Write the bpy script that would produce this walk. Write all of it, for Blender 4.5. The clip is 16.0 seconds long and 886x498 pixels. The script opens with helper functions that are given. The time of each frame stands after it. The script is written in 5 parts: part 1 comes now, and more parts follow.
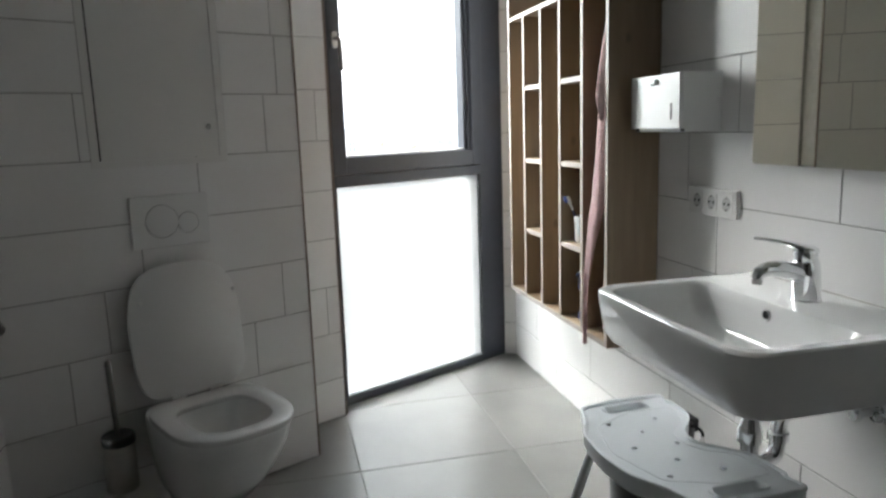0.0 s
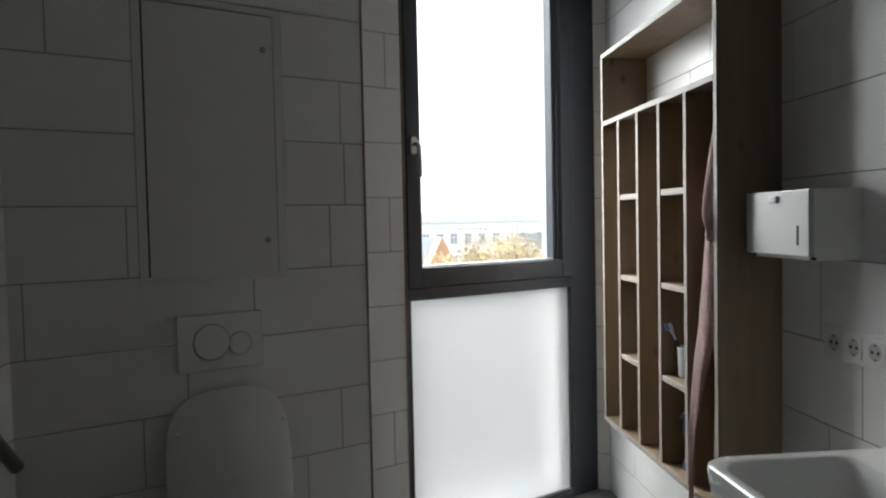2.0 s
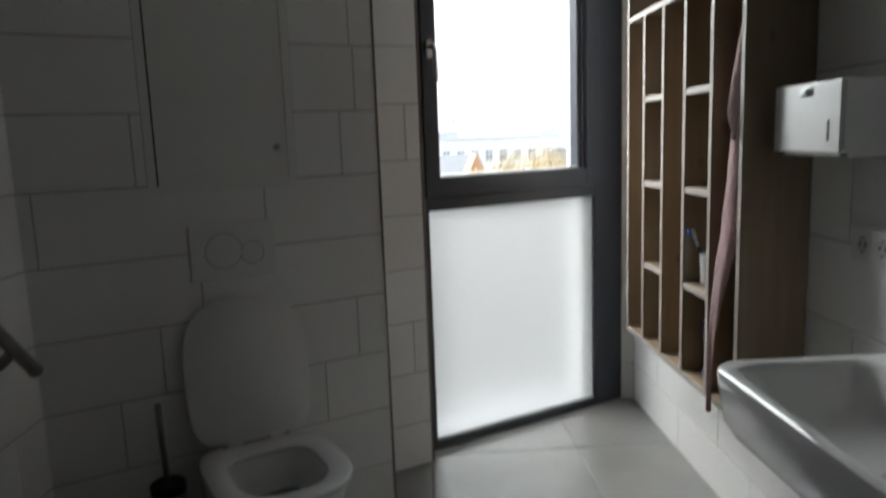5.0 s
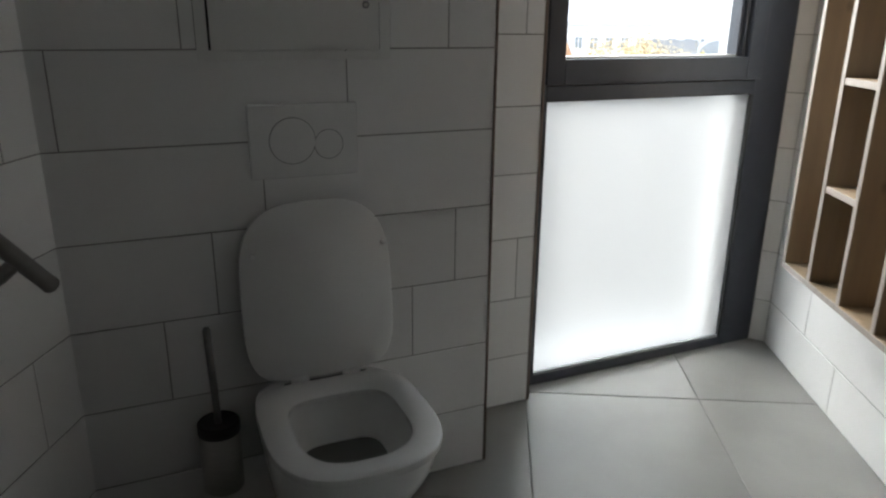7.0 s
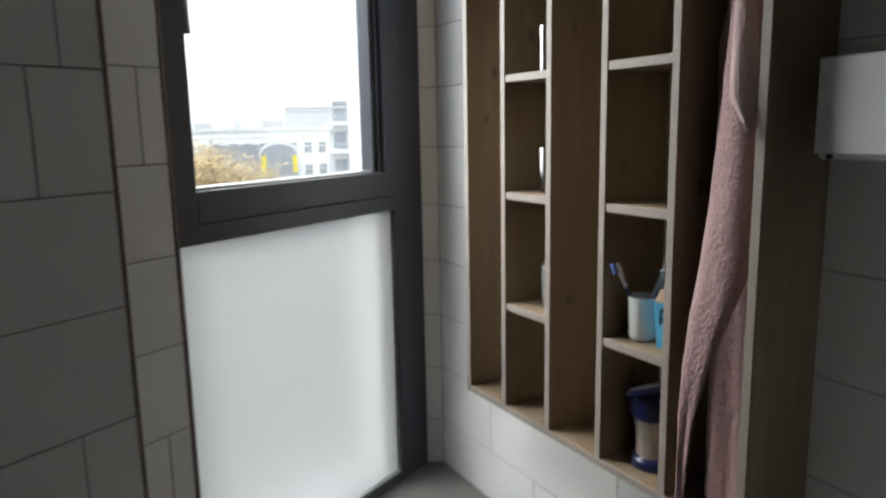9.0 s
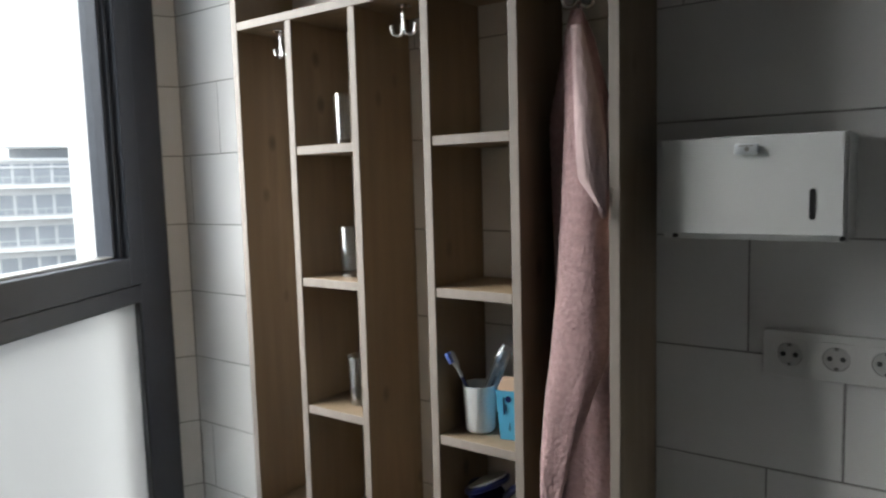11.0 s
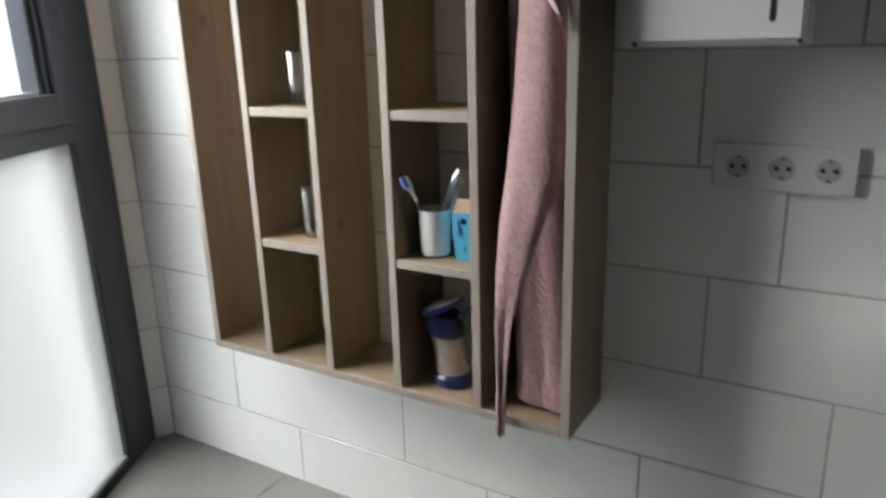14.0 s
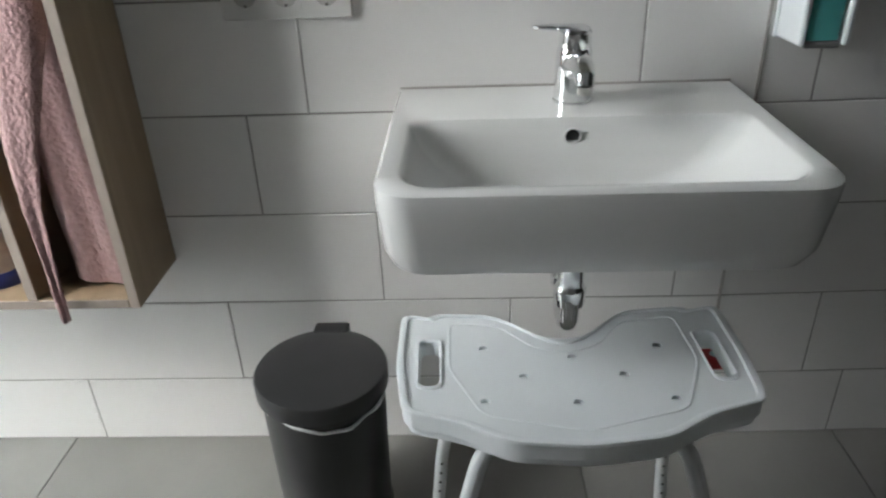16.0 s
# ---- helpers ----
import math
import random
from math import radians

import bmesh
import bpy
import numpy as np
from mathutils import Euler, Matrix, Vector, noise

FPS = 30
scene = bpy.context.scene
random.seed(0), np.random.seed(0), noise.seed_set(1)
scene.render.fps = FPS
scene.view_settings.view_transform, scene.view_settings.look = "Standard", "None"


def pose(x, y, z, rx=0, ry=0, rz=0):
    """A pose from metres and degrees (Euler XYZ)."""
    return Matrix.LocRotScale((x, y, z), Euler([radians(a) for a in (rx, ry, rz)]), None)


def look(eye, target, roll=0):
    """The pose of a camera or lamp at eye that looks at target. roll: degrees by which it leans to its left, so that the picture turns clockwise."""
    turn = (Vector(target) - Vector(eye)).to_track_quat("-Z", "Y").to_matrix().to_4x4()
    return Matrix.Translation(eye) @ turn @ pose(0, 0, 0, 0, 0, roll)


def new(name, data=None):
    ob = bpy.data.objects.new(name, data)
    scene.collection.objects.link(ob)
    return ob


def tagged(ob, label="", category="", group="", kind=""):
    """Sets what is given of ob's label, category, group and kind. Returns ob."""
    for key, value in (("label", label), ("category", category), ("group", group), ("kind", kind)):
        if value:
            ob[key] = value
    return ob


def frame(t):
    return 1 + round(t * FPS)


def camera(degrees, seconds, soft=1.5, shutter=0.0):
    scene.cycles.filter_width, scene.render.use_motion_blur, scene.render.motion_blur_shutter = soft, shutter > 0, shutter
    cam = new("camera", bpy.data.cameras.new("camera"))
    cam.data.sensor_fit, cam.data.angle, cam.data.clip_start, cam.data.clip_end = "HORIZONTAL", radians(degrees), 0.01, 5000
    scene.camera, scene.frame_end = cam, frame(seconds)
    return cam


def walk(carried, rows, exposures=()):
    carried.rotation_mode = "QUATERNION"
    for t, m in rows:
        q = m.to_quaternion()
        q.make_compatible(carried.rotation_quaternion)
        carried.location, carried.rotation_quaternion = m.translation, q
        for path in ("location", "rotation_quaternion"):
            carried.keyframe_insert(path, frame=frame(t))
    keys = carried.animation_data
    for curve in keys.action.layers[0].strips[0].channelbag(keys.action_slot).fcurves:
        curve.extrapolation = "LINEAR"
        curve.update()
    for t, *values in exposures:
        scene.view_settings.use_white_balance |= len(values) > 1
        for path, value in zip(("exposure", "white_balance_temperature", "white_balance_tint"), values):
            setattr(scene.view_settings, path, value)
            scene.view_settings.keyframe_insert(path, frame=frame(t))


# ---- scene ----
cam = camera(64.2, 16.0, 2.2, 0.6)
PATH = [
    (0, (-1.223, -3.473, 1.23), (-0.766, -1.556, 0.889), -1.9),
    (0.5, (-1.239, -3.433, 1.248), (-0.714, -1.523, 0.972), -2.7),
    (1, (-1.218, -3.348, 1.257), (-0.749, -1.425, 0.968), -3.1),
    (1.5, (-1.15, -3.281, 1.281), (-0.931, -1.296, 1.18), -0.8),
    (2, (-1.09, -3.205, 1.301), (-0.899, -1.216, 1.222), -1.2),
    (2.5, (-1.077, -3.202, 1.319), (-0.925, -1.208, 1.284), -2.4),
    (3, (-1.061, -3.196, 1.324), (-0.802, -1.214, 1.243), -2.8),
    (3.5, (-1.041, -3.196, 1.337), (-0.764, -1.216, 1.323), -4.3),
    (4, (-1.042, -3.182, 1.315), (-0.74, -1.207, 1.211), -3.0),
    (4.5, (-1.042, -3.181, 1.295), (-0.782, -1.206, 1.113), -2.3),
    (5, (-1.019, -3.16, 1.263), (-0.937, -1.186, 0.955), -2.1),
    (5.2, (-1.013, -3.148, 1.266), (-0.954, -1.191, 0.857), -2.2),
    (7.3, (-1.138, -2.584, 1.208), (-1.274, -0.685, 0.595), 0.7),
    (7.5, (-1.147, -2.533, 1.202), (-1.229, -0.63, 0.592), -0.1),
    (8, (-1.227, -2.365, 1.236), (-0.746, -0.49, 0.732), -2.3),
    (8.5, (-1.258, -2.264, 1.248), (-0.486, -0.472, 0.81), -1.9),
    (9, (-1.23, -2.164, 1.259), (-0.256, -0.451, 0.917), -1.1),
    (9.5, (-1.224, -2.034, 1.264), (-0.115, -0.39, 1.008), 0.4),
    (10, (-1.27, -1.903, 1.29), (0.094, -0.461, 1.041), -1.3),
    (12.3, (-1.297, -1.821, 1.304), (0.408, -0.792, 1.114), -0.2),
    (12.5, (-1.296, -1.818, 1.297), (0.389, -0.772, 1.043), 0.2),
    (13, (-1.301, -1.809, 1.254), (0.327, -0.718, 0.853), -0.5),
    (13.5, (-1.303, -1.815, 1.236), (0.315, -0.738, 0.765), -1.0),
    (14, (-1.302, -1.822, 1.214), (0.337, -0.825, 0.65), -1.7),
    (14.5, (-1.285, -1.837, 1.193), (0.435, -1.084, 0.505), -2.0),
    (15, (-1.252, -1.895, 1.194), (0.495, -1.385, 0.363), -2.0),
    (15.5, (-1.255, -1.954, 1.173), (0.516, -1.801, 0.258), -1.3),
    (16, (-1.25, -2.009, 1.174), (0.508, -1.931, 0.223), -2.2),
]
EXPOSURES = [(0, 2.25), (0.5, 1.8), (1, 1.58), (1.5, 1.45), (3.5, 1.05), (5.2, 1.25), (7.5, 1.64), (8.5, 1.25), (9.5, 0.92), (10.2, 0.85), (12.3, 1.86), (12.7, 1.82), (13.3, 1.62), (14, 1.52), (15, 1.62), (15.5, 1.75), (16, 2.05)]
walk(cam, [(t, look(eye, target, roll)) for t, eye, target, roll in PATH], EXPOSURES)

# ---- world and light ----
world = bpy.data.worlds.new("overcast")
scene.world = world
world.use_nodes = True
wn = world.node_tree
sky = wn.nodes.new("ShaderNodeTexSky")
sky.sky_type = 'NISHITA'
sky.sun_disc = False
sky.sun_elevation = radians(40)
sky.sun_rotation = radians(-36)
sky.dust_density = 8.0
grey = wn.nodes.new("ShaderNodeHueSaturation")
grey.inputs["Saturation"].default_value = 0.4
wn.links.new(sky.outputs[0], grey.inputs["Color"])
cloud = wn.nodes.new("ShaderNodeMix")
cloud.data_type = 'RGBA'
cloud.inputs["Factor"].default_value = 0.45
wn.links.new(grey.outputs[0], cloud.inputs["A"])
cloud.inputs["B"].default_value = (8.7, 9.4, 10.8, 1)
wn.links.new(cloud.outputs["Result"], wn.nodes["Background"].inputs[0])
wn.nodes["Background"].inputs[1].default_value = 0.19

sun = new("sun", bpy.data.lights.new("sun", 'SUN'))
sun.data.energy = 4.0
sun.data.angle = radians(80)
sun.data.color = (0.95, 0.985, 1.0)
sun.rotation_euler = (radians(-50), 0, radians(36))

# ---- materials ----


def material(name, color, rough=0.5, metal=0.0, var=0.08, scale=6.0, bump=0.0, bump_scale=60.0, rand=0.0, stretch=(1, 1, 1), detail=4.0, coat=0.0, spec=0.5, tint=None, streak=0.0):
    """A surface with stains at one scale, fine relief at another, and a little chance between pieces."""
    m = bpy.data.materials.new(name)
    m.use_nodes = True
    nt = m.node_tree
    b = nt.nodes["Principled BSDF"]
    b.inputs["Roughness"].default_value = rough
    b.inputs["Metallic"].default_value = metal
    b.inputs["Specular IOR Level"].default_value = spec
    b.inputs["Coat Weight"].default_value = coat
    co = nt.nodes.new("ShaderNodeTexCoord")
    mp = nt.nodes.new("ShaderNodeMapping")
    mp.inputs["Scale"].default_value = stretch
    nt.links.new(co.outputs["Object"], mp.inputs[0])
    n1 = nt.nodes.new("ShaderNodeTexNoise")
    n1.inputs["Scale"].default_value = scale
    n1.inputs["Detail"].default_value = detail
    n1.noise_dimensions = '4D'
    info = nt.nodes.new("ShaderNodeObjectInfo")
    mul = nt.nodes.new("ShaderNodeMath")
    mul.operation = 'MULTIPLY'
    mul.inputs[1].default_value = 37.0
    nt.links.new(info.outputs["Random"], mul.inputs[0])
    nt.links.new(mul.outputs[0], n1.inputs["W"])
    nt.links.new(mp.outputs[0], n1.inputs["Vector"])
    ramp = nt.nodes.new("ShaderNodeMapRange")
    ramp.inputs["From Min"].default_value = 0.25
    ramp.inputs["From Max"].default_value = 0.75
    ramp.inputs["To Min"].default_value = 1.0 - var
    ramp.inputs["To Max"].default_value = 1.0 + var
    nt.links.new(n1.outputs["Fac"], ramp.inputs["Value"])
    rr = nt.nodes.new("ShaderNodeMapRange")
    rr.inputs["To Min"].default_value = 1.0 - rand
    rr.inputs["To Max"].default_value = 1.0 + rand
    nt.links.new(info.outputs["Random"], rr.inputs["Value"])
    k = nt.nodes.new("ShaderNodeMath")
    k.operation = 'MULTIPLY'
    nt.links.new(ramp.outputs[0], k.inputs[0])
    nt.links.new(rr.outputs[0], k.inputs[1])
    hsv = nt.nodes.new("ShaderNodeHueSaturation")
    hsv.inputs["Color"].default_value = (*color, 1)
    nt.links.new(k.outputs[0], hsv.inputs["Value"])
    src = hsv.outputs[0]
    if tint:
        mx = nt.nodes.new("ShaderNodeMix")
        mx.data_type = 'RGBA'
        n3 = nt.nodes.new("ShaderNodeTexNoise")
        n3.inputs["Scale"].default_value = scale * 0.35
        nt.links.new(mp.outputs[0], n3.inputs["Vector"])
        r3 = nt.nodes.new("ShaderNodeMapRange")
        r3.inputs["From Min"].default_value = 0.3
        r3.inputs["From Max"].default_value = 0.75
        nt.links.new(n3.outputs["Fac"], r3.inputs["Value"])
        nt.links.new(r3.outputs[0], mx.inputs["Factor"])
        nt.links.new(src, mx.inputs["A"])
        mx.inputs["B"].default_value = (*tint, 1)
        src = mx.outputs["Result"]
    nt.links.new(src, b.inputs["Base Color"])
    if streak:
        rs = nt.nodes.new("ShaderNodeMapRange")
        rs.inputs["To Min"].default_value = max(rough - streak, 0.02)
        rs.inputs["To Max"].default_value = rough + streak
        nt.links.new(n1.outputs["Fac"], rs.inputs["Value"])
        nt.links.new(rs.outputs[0], b.inputs["Roughness"])
    if bump:
        n2 = nt.nodes.new("ShaderNodeTexNoise")
        n2.inputs["Scale"].default_value = bump_scale
        n2.inputs["Detail"].default_value = 3.0
        nt.links.new(mp.outputs[0], n2.inputs["Vector"])
        bp = nt.nodes.new("ShaderNodeBump")
        bp.inputs["Strength"].default_value = bump
        bp.inputs["Distance"].default_value = 0.003
        nt.links.new(n2.outputs["Fac"], bp.inputs["Height"])
        nt.links.new(bp.outputs[0], b.inputs["Normal"])
    return m


def knots(m):
    """Dark knots with a soft rim scattered through the veneer."""
    nt = m.node_tree
    b = nt.nodes["Principled BSDF"]
    src = b.inputs["Base Color"].links[0].from_socket
    co = nt.nodes.new("ShaderNodeTexCoord")
    mp = nt.nodes.new("ShaderNodeMapping")
    mp.inputs["Scale"].default_value = (1, 1, 0.6)
    nt.links.new(co.outputs["Object"], mp.inputs[0])
    vo = nt.nodes.new("ShaderNodeTexVoronoi")
    vo.inputs["Scale"].default_value = 9.0
    nt.links.new(mp.outputs[0], vo.inputs["Vector"])
    mr = nt.nodes.new("ShaderNodeMapRange")
    mr.inputs["From Min"].default_value = 0.05
    mr.inputs["From Max"].default_value = 0.14
    mr.inputs["To Min"].default_value = 0.62
    mr.inputs["To Max"].default_value = 0.0
    nt.links.new(vo.outputs["Distance"], mr.inputs["Value"])
    mx = nt.nodes.new("ShaderNodeMix")
    mx.data_type = 'RGBA'
    mx.inputs["B"].default_value = (0.07, 0.045, 0.03, 1)
    nt.links.new(mr.outputs[0], mx.inputs["Factor"])
    nt.links.new(src, mx.inputs["A"])
    nt.links.new(mx.outputs["Result"], b.inputs["Base Color"])


TILE = material("white_tile", (0.80, 0.795, 0.785), 0.30, var=0.025, scale=3, bump=0.10, bump_scale=14, rand=0.03, streak=0.06)
GROUT = material("grey_grout", (0.30, 0.29, 0.28), 0.85, var=0.15, scale=20, bump=0.3, bump_scale=300)
FLOORTILE = material("grey_stoneware", (0.262, 0.258, 0.243), 0.33, var=0.2, scale=2.6, bump=0.10, bump_scale=160, rand=0.03, detail=6, streak=0.06)
FLOORGROUT = material("floor_grout", (0.22, 0.215, 0.205), 0.9, var=0.15, scale=30)
PLASTER = material("white_plaster", (0.83, 0.835, 0.825), 0.8, var=0.03, scale=4, bump=0.15, bump_scale=200)
# unseen back and hallway walls, kept dark to absorb bounced light
HALLDARK = material("dark_unseen_wall", (0.16, 0.155, 0.145), 0.8, var=0.04, scale=3, bump=0.1, bump_scale=150)
ALU = material("anthracite_powder_coat", (0.046, 0.051, 0.064), 0.38, var=0.1, scale=30, bump=0.06, bump_scale=600)
GASKET = material("black_rubber", (0.02, 0.02, 0.022), 0.6)
OAK = material("oak_laminate", (0.272, 0.204, 0.136), 0.48, var=0.24, scale=9, bump=0.10, bump_scale=60, stretch=(4.5, 4.5, 0.4), detail=9, rand=0.05, tint=(0.222, 0.162, 0.103))
knots(OAK)
OAKEDGE = material("pale_oak_edging", (0.31, 0.268, 0.235), 0.5, var=0.1, scale=12, stretch=(5, 5, 0.6), bump=0.06)
PORCELAIN = material("white_porcelain", (0.83, 0.835, 0.825), 0.06, var=0.015, scale=4, coat=0.3)
SEATPLASTIC = material("white_thermoset", (0.78, 0.78, 0.77), 0.22, var=0.02, scale=5)
WHITEPLASTIC = material("white_plastic", (0.765, 0.80, 0.82), 0.34, var=0.03, scale=8, bump=0.08, bump_scale=400)
HATCHWHITE = material("white_lacquer", (0.74, 0.735, 0.715), 0.35, var=0.02, scale=3, bump=0.04, bump_scale=60)
ENAMEL = material("white_enamel_steel", (0.79, 0.8, 0.79), 0.25, var=0.03, scale=6, bump=0.05, bump_scale=200)
CHROME = material("chrome", (0.82, 0.83, 0.84), 0.10, metal=1.0, var=0.04, scale=12, streak=0.03)
STEEL = material("brushed_steel", (0.5, 0.49, 0.47), 0.33, metal=1.0, var=0.1, scale=20, stretch=(1, 1, 20))
DARKSTEEL = material("darkened_steel", (0.22, 0.21, 0.2), 0.4, metal=0.8, var=0.1, scale=20)
DARKMETAL = material("black_painted_steel", (0.024, 0.024, 0.025), 0.33, var=0.2, scale=10, bump=0.06, bump_scale=500)
DARKLID = material("dark_grey_plastic", (0.03, 0.03, 0.031), 0.32, var=0.12, scale=14, bump=0.15, bump_scale=500)
BLACK = material("black_plastic", (0.015, 0.015, 0.016), 0.5)
SOCKETWHITE = material("socket_frame_plastic", (0.73, 0.725, 0.71), 0.32, var=0.03, scale=8)
SOCKETGREY = material("socket_plastic", (0.5, 0.5, 0.49), 0.35)
# water colour darkened for the shade inside the toilet bowl
WATERSHADE = material("shaded_water", (0.16, 0.16, 0.15), 0.05)
SILLMETAL = material("grey_sill_metal", (0.30, 0.31, 0.32), 0.5, var=0.08, scale=6)
RUBBERGREY = material("grey_rubber", (0.2, 0.2, 0.2), 0.7)
TUBE = material("white_coated_tube", (0.62, 0.64, 0.65), 0.3, var=0.04, scale=12)
TOWEL = material("pink_terry_cloth", (0.40, 0.258, 0.262), 0.95, var=0.18, scale=90, bump=0.8, bump_scale=300, detail=8, stretch=(1, 1, 1.3), spec=0.1)
TOWEL.node_tree.nodes["Principled BSDF"].inputs["Sheen Weight"].default_value = 0.3
BRISTLEBLUE = material("blue_bristles", (0.10, 0.17, 0.52), 0.6, var=0.15, scale=200)
TOWELHEM = material("pale_towel_hem", (0.52, 0.39, 0.385), 0.9, var=0.1, scale=40, bump=0.5, bump_scale=300, spec=0.1)
BLUEDARK = material("navy_plastic", (0.009, 0.016, 0.095), 0.3, var=0.15, scale=20)
BLUELIGHT = material("sky_blue_card", (0.10, 0.45, 0.72), 0.5, var=0.06, scale=15)
CARDTAN = material("tan_card", (0.45, 0.33, 0.24), 0.7, var=0.08, scale=15)
PALEBLUE = material("pale_blue_plastic", (0.40, 0.50, 0.64), 0.25, var=0.1, scale=30)
REDTAG = material("red_plastic_tag", (0.55, 0.03, 0.03), 0.4)
DOORGREY = material("grey_door_paint", (0.42, 0.43, 0.43), 0.4, var=0.04, scale=6, bump=0.05)
TRIMBROWN = material("anodised_trim", (0.22, 0.17, 0.14), 0.4, metal=0.6, var=0.1, scale=20)
SILICONE = material("grey_silicone", (0.42, 0.40, 0.38), 0.5, var=0.1, scale=30)
GELTEAL = material("teal_soap", (0.10, 0.42, 0.40), 0.2, var=0.1, scale=20)
BAG = material("thin_white_bag", (0.72, 0.74, 0.74), 0.4, var=0.08, scale=40, bump=0.6, bump_scale=60)
PINKCLEAR = material("pinkish_film", (0.5, 0.36, 0.36), 0.25, var=0.35, scale=30, tint=(0.35, 0.42, 0.33))
RENDERWHITE = material("white_render", (0.84, 0.835, 0.815), 0.8, var=0.06, scale=0.4)
RENDERGREY = material("pale_grey_render", (0.66, 0.655, 0.65), 0.8, var=0.08, scale=0.5)
SLATE = material("grey_slate_roof", (0.27, 0.275, 0.29), 0.6, var=0.15, scale=2)
BRICKORANGE = material("orange_brick_gable", (0.55, 0.32, 0.19), 0.8, var=0.15, scale=3)
WINDARK = material("dark_window_pane", (0.30, 0.32, 0.34), 0.15, var=0.1, scale=1)
YELLOW = material("yellow_panel", (0.8, 0.65, 0.05), 0.6)
LEAFA = material("autumn_leaves", (0.50, 0.39, 0.22), 0.8, var=0.35, scale=1.5, rand=0.2)
BARK = material("bark", (0.2, 0.17, 0.13), 0.9, var=0.2, scale=5)
ASPHALT = material("ground_asphalt", (0.09, 0.09, 0.088), 0.9, var=0.2, scale=0.2)
SIGNRED = material("red_sign", (0.65, 0.2, 0.18), 0.5)


def glass(name, color, rough, power=4.0, gain=0.7, base=0.035):
    m = bpy.data.materials.new(name)
    m.use_nodes = True
    nt = m.node_tree
    nt.nodes.remove(nt.nodes["Principled BSDF"])
    tr = nt.nodes.new("ShaderNodeBsdfTransparent")
    tr.inputs[0].default_value = (*color, 1)
    gl = nt.nodes.new("ShaderNodeBsdfGlossy")
    gl.inputs["Roughness"].default_value = rough
    lw = nt.nodes.new("ShaderNodeLayerWeight")
    pw = nt.nodes.new("ShaderNodeMath")
    pw.operation = 'POWER'
    pw.inputs[1].default_value = power
    nt.links.new(lw.outputs["Facing"], pw.inputs[0])
    fr = nt.nodes.new("ShaderNodeMath")
    fr.operation = 'MULTIPLY_ADD'
    fr.inputs[1].default_value = gain
    fr.inputs[2].default_value = base
    nt.links.new(pw.outputs[0], fr.inputs[0])
    mx = nt.nodes.new("ShaderNodeMixShader")
    nt.links.new(fr.outputs[0], mx.inputs[0])
    nt.links.new(tr.outputs[0], mx.inputs[1])
    nt.links.new(gl.outputs[0], mx.inputs[2])
    nt.links.new(mx.outputs[0], nt.nodes["Material Output"].inputs[0])
    return m


CLEAR = glass("clear_glass", (0.94, 0.96, 0.95), 0.01)
SLEEVE = glass("clear_plastic_sleeve", (0.86, 0.88, 0.9), 0.22, 1.2, 0.45, 0.2)
TUMBLERGLASS = glass("tumbler_glass", (0.95, 0.96, 0.96), 0.05, 1.3, 0.8, 0.09)
FROST = bpy.data.materials.new("frosted_film")
FROST.use_nodes = True
fnt = FROST.node_tree
ftl = fnt.nodes.new("ShaderNodeBsdfTranslucent")
fno = fnt.nodes.new("ShaderNodeTexNoise")
fno.inputs["Scale"].default_value = 2.2
fno.inputs["Detail"].default_value = 9.0
fno.inputs["Roughness"].default_value = 0.7
fco = fnt.nodes.new("ShaderNodeTexCoord")
fnt.links.new(fco.outputs["Object"], fno.inputs["Vector"])
fra = fnt.nodes.new("ShaderNodeMix")
fra.data_type = 'RGBA'
fra.inputs["A"].default_value = (0.32, 0.325, 0.323, 1)
fra.inputs["B"].default_value = (0.39, 0.395, 0.392, 1)
fnt.links.new(fno.outputs["Fac"], fra.inputs["Factor"])
fnt.links.new(fra.outputs["Result"], ftl.inputs[0])
fmx = fnt.nodes.new("ShaderNodeMixShader")
fmx.inputs[0].default_value = 0.12
frf = fnt.nodes.new("ShaderNodeBsdfRefraction")
frf.inputs["Color"].default_value = (0.82, 0.835, 0.83, 1)
frf.inputs["Roughness"].default_value = 0.6
frf.inputs["IOR"].default_value = 1.35
fsc = fnt.nodes.new("ShaderNodeMixShader")
fsc.inputs[0].default_value = 0.72
fnt.links.new(ftl.outputs[0], fsc.inputs[1])
fnt.links.new(frf.outputs[0], fsc.inputs[2])
fnt.links.new(fsc.outputs[0], fmx.inputs[1])
fnt.nodes["Principled BSDF"].inputs["Base Color"].default_value = (0.8, 0.82, 0.82, 1)
fnt.nodes["Principled BSDF"].inputs["Roughness"].default_value = 0.45
fnt.links.new(fnt.nodes["Principled BSDF"].outputs[0], fmx.inputs[2])
fnt.links.new(fmx.outputs[0], fnt.nodes["Material Output"].inputs[0])
MIRROR = bpy.data.materials.new("mirror_silver")
MIRROR.use_nodes = True
mb = MIRROR.node_tree.nodes["Principled BSDF"]
mb.inputs["Base Color"].default_value = (0.84, 0.84, 0.74, 1)
mb.inputs["Metallic"].default_value = 1.0
mb.inputs["Roughness"].default_value = 0.01

# ---- building helpers ----


def thing(name, m, label, category, group="", kind=""):
    ob = new(name)
    ob.empty_display_size = 0.1
    ob.matrix_world = m
    return tagged(ob, label, category, group, kind)


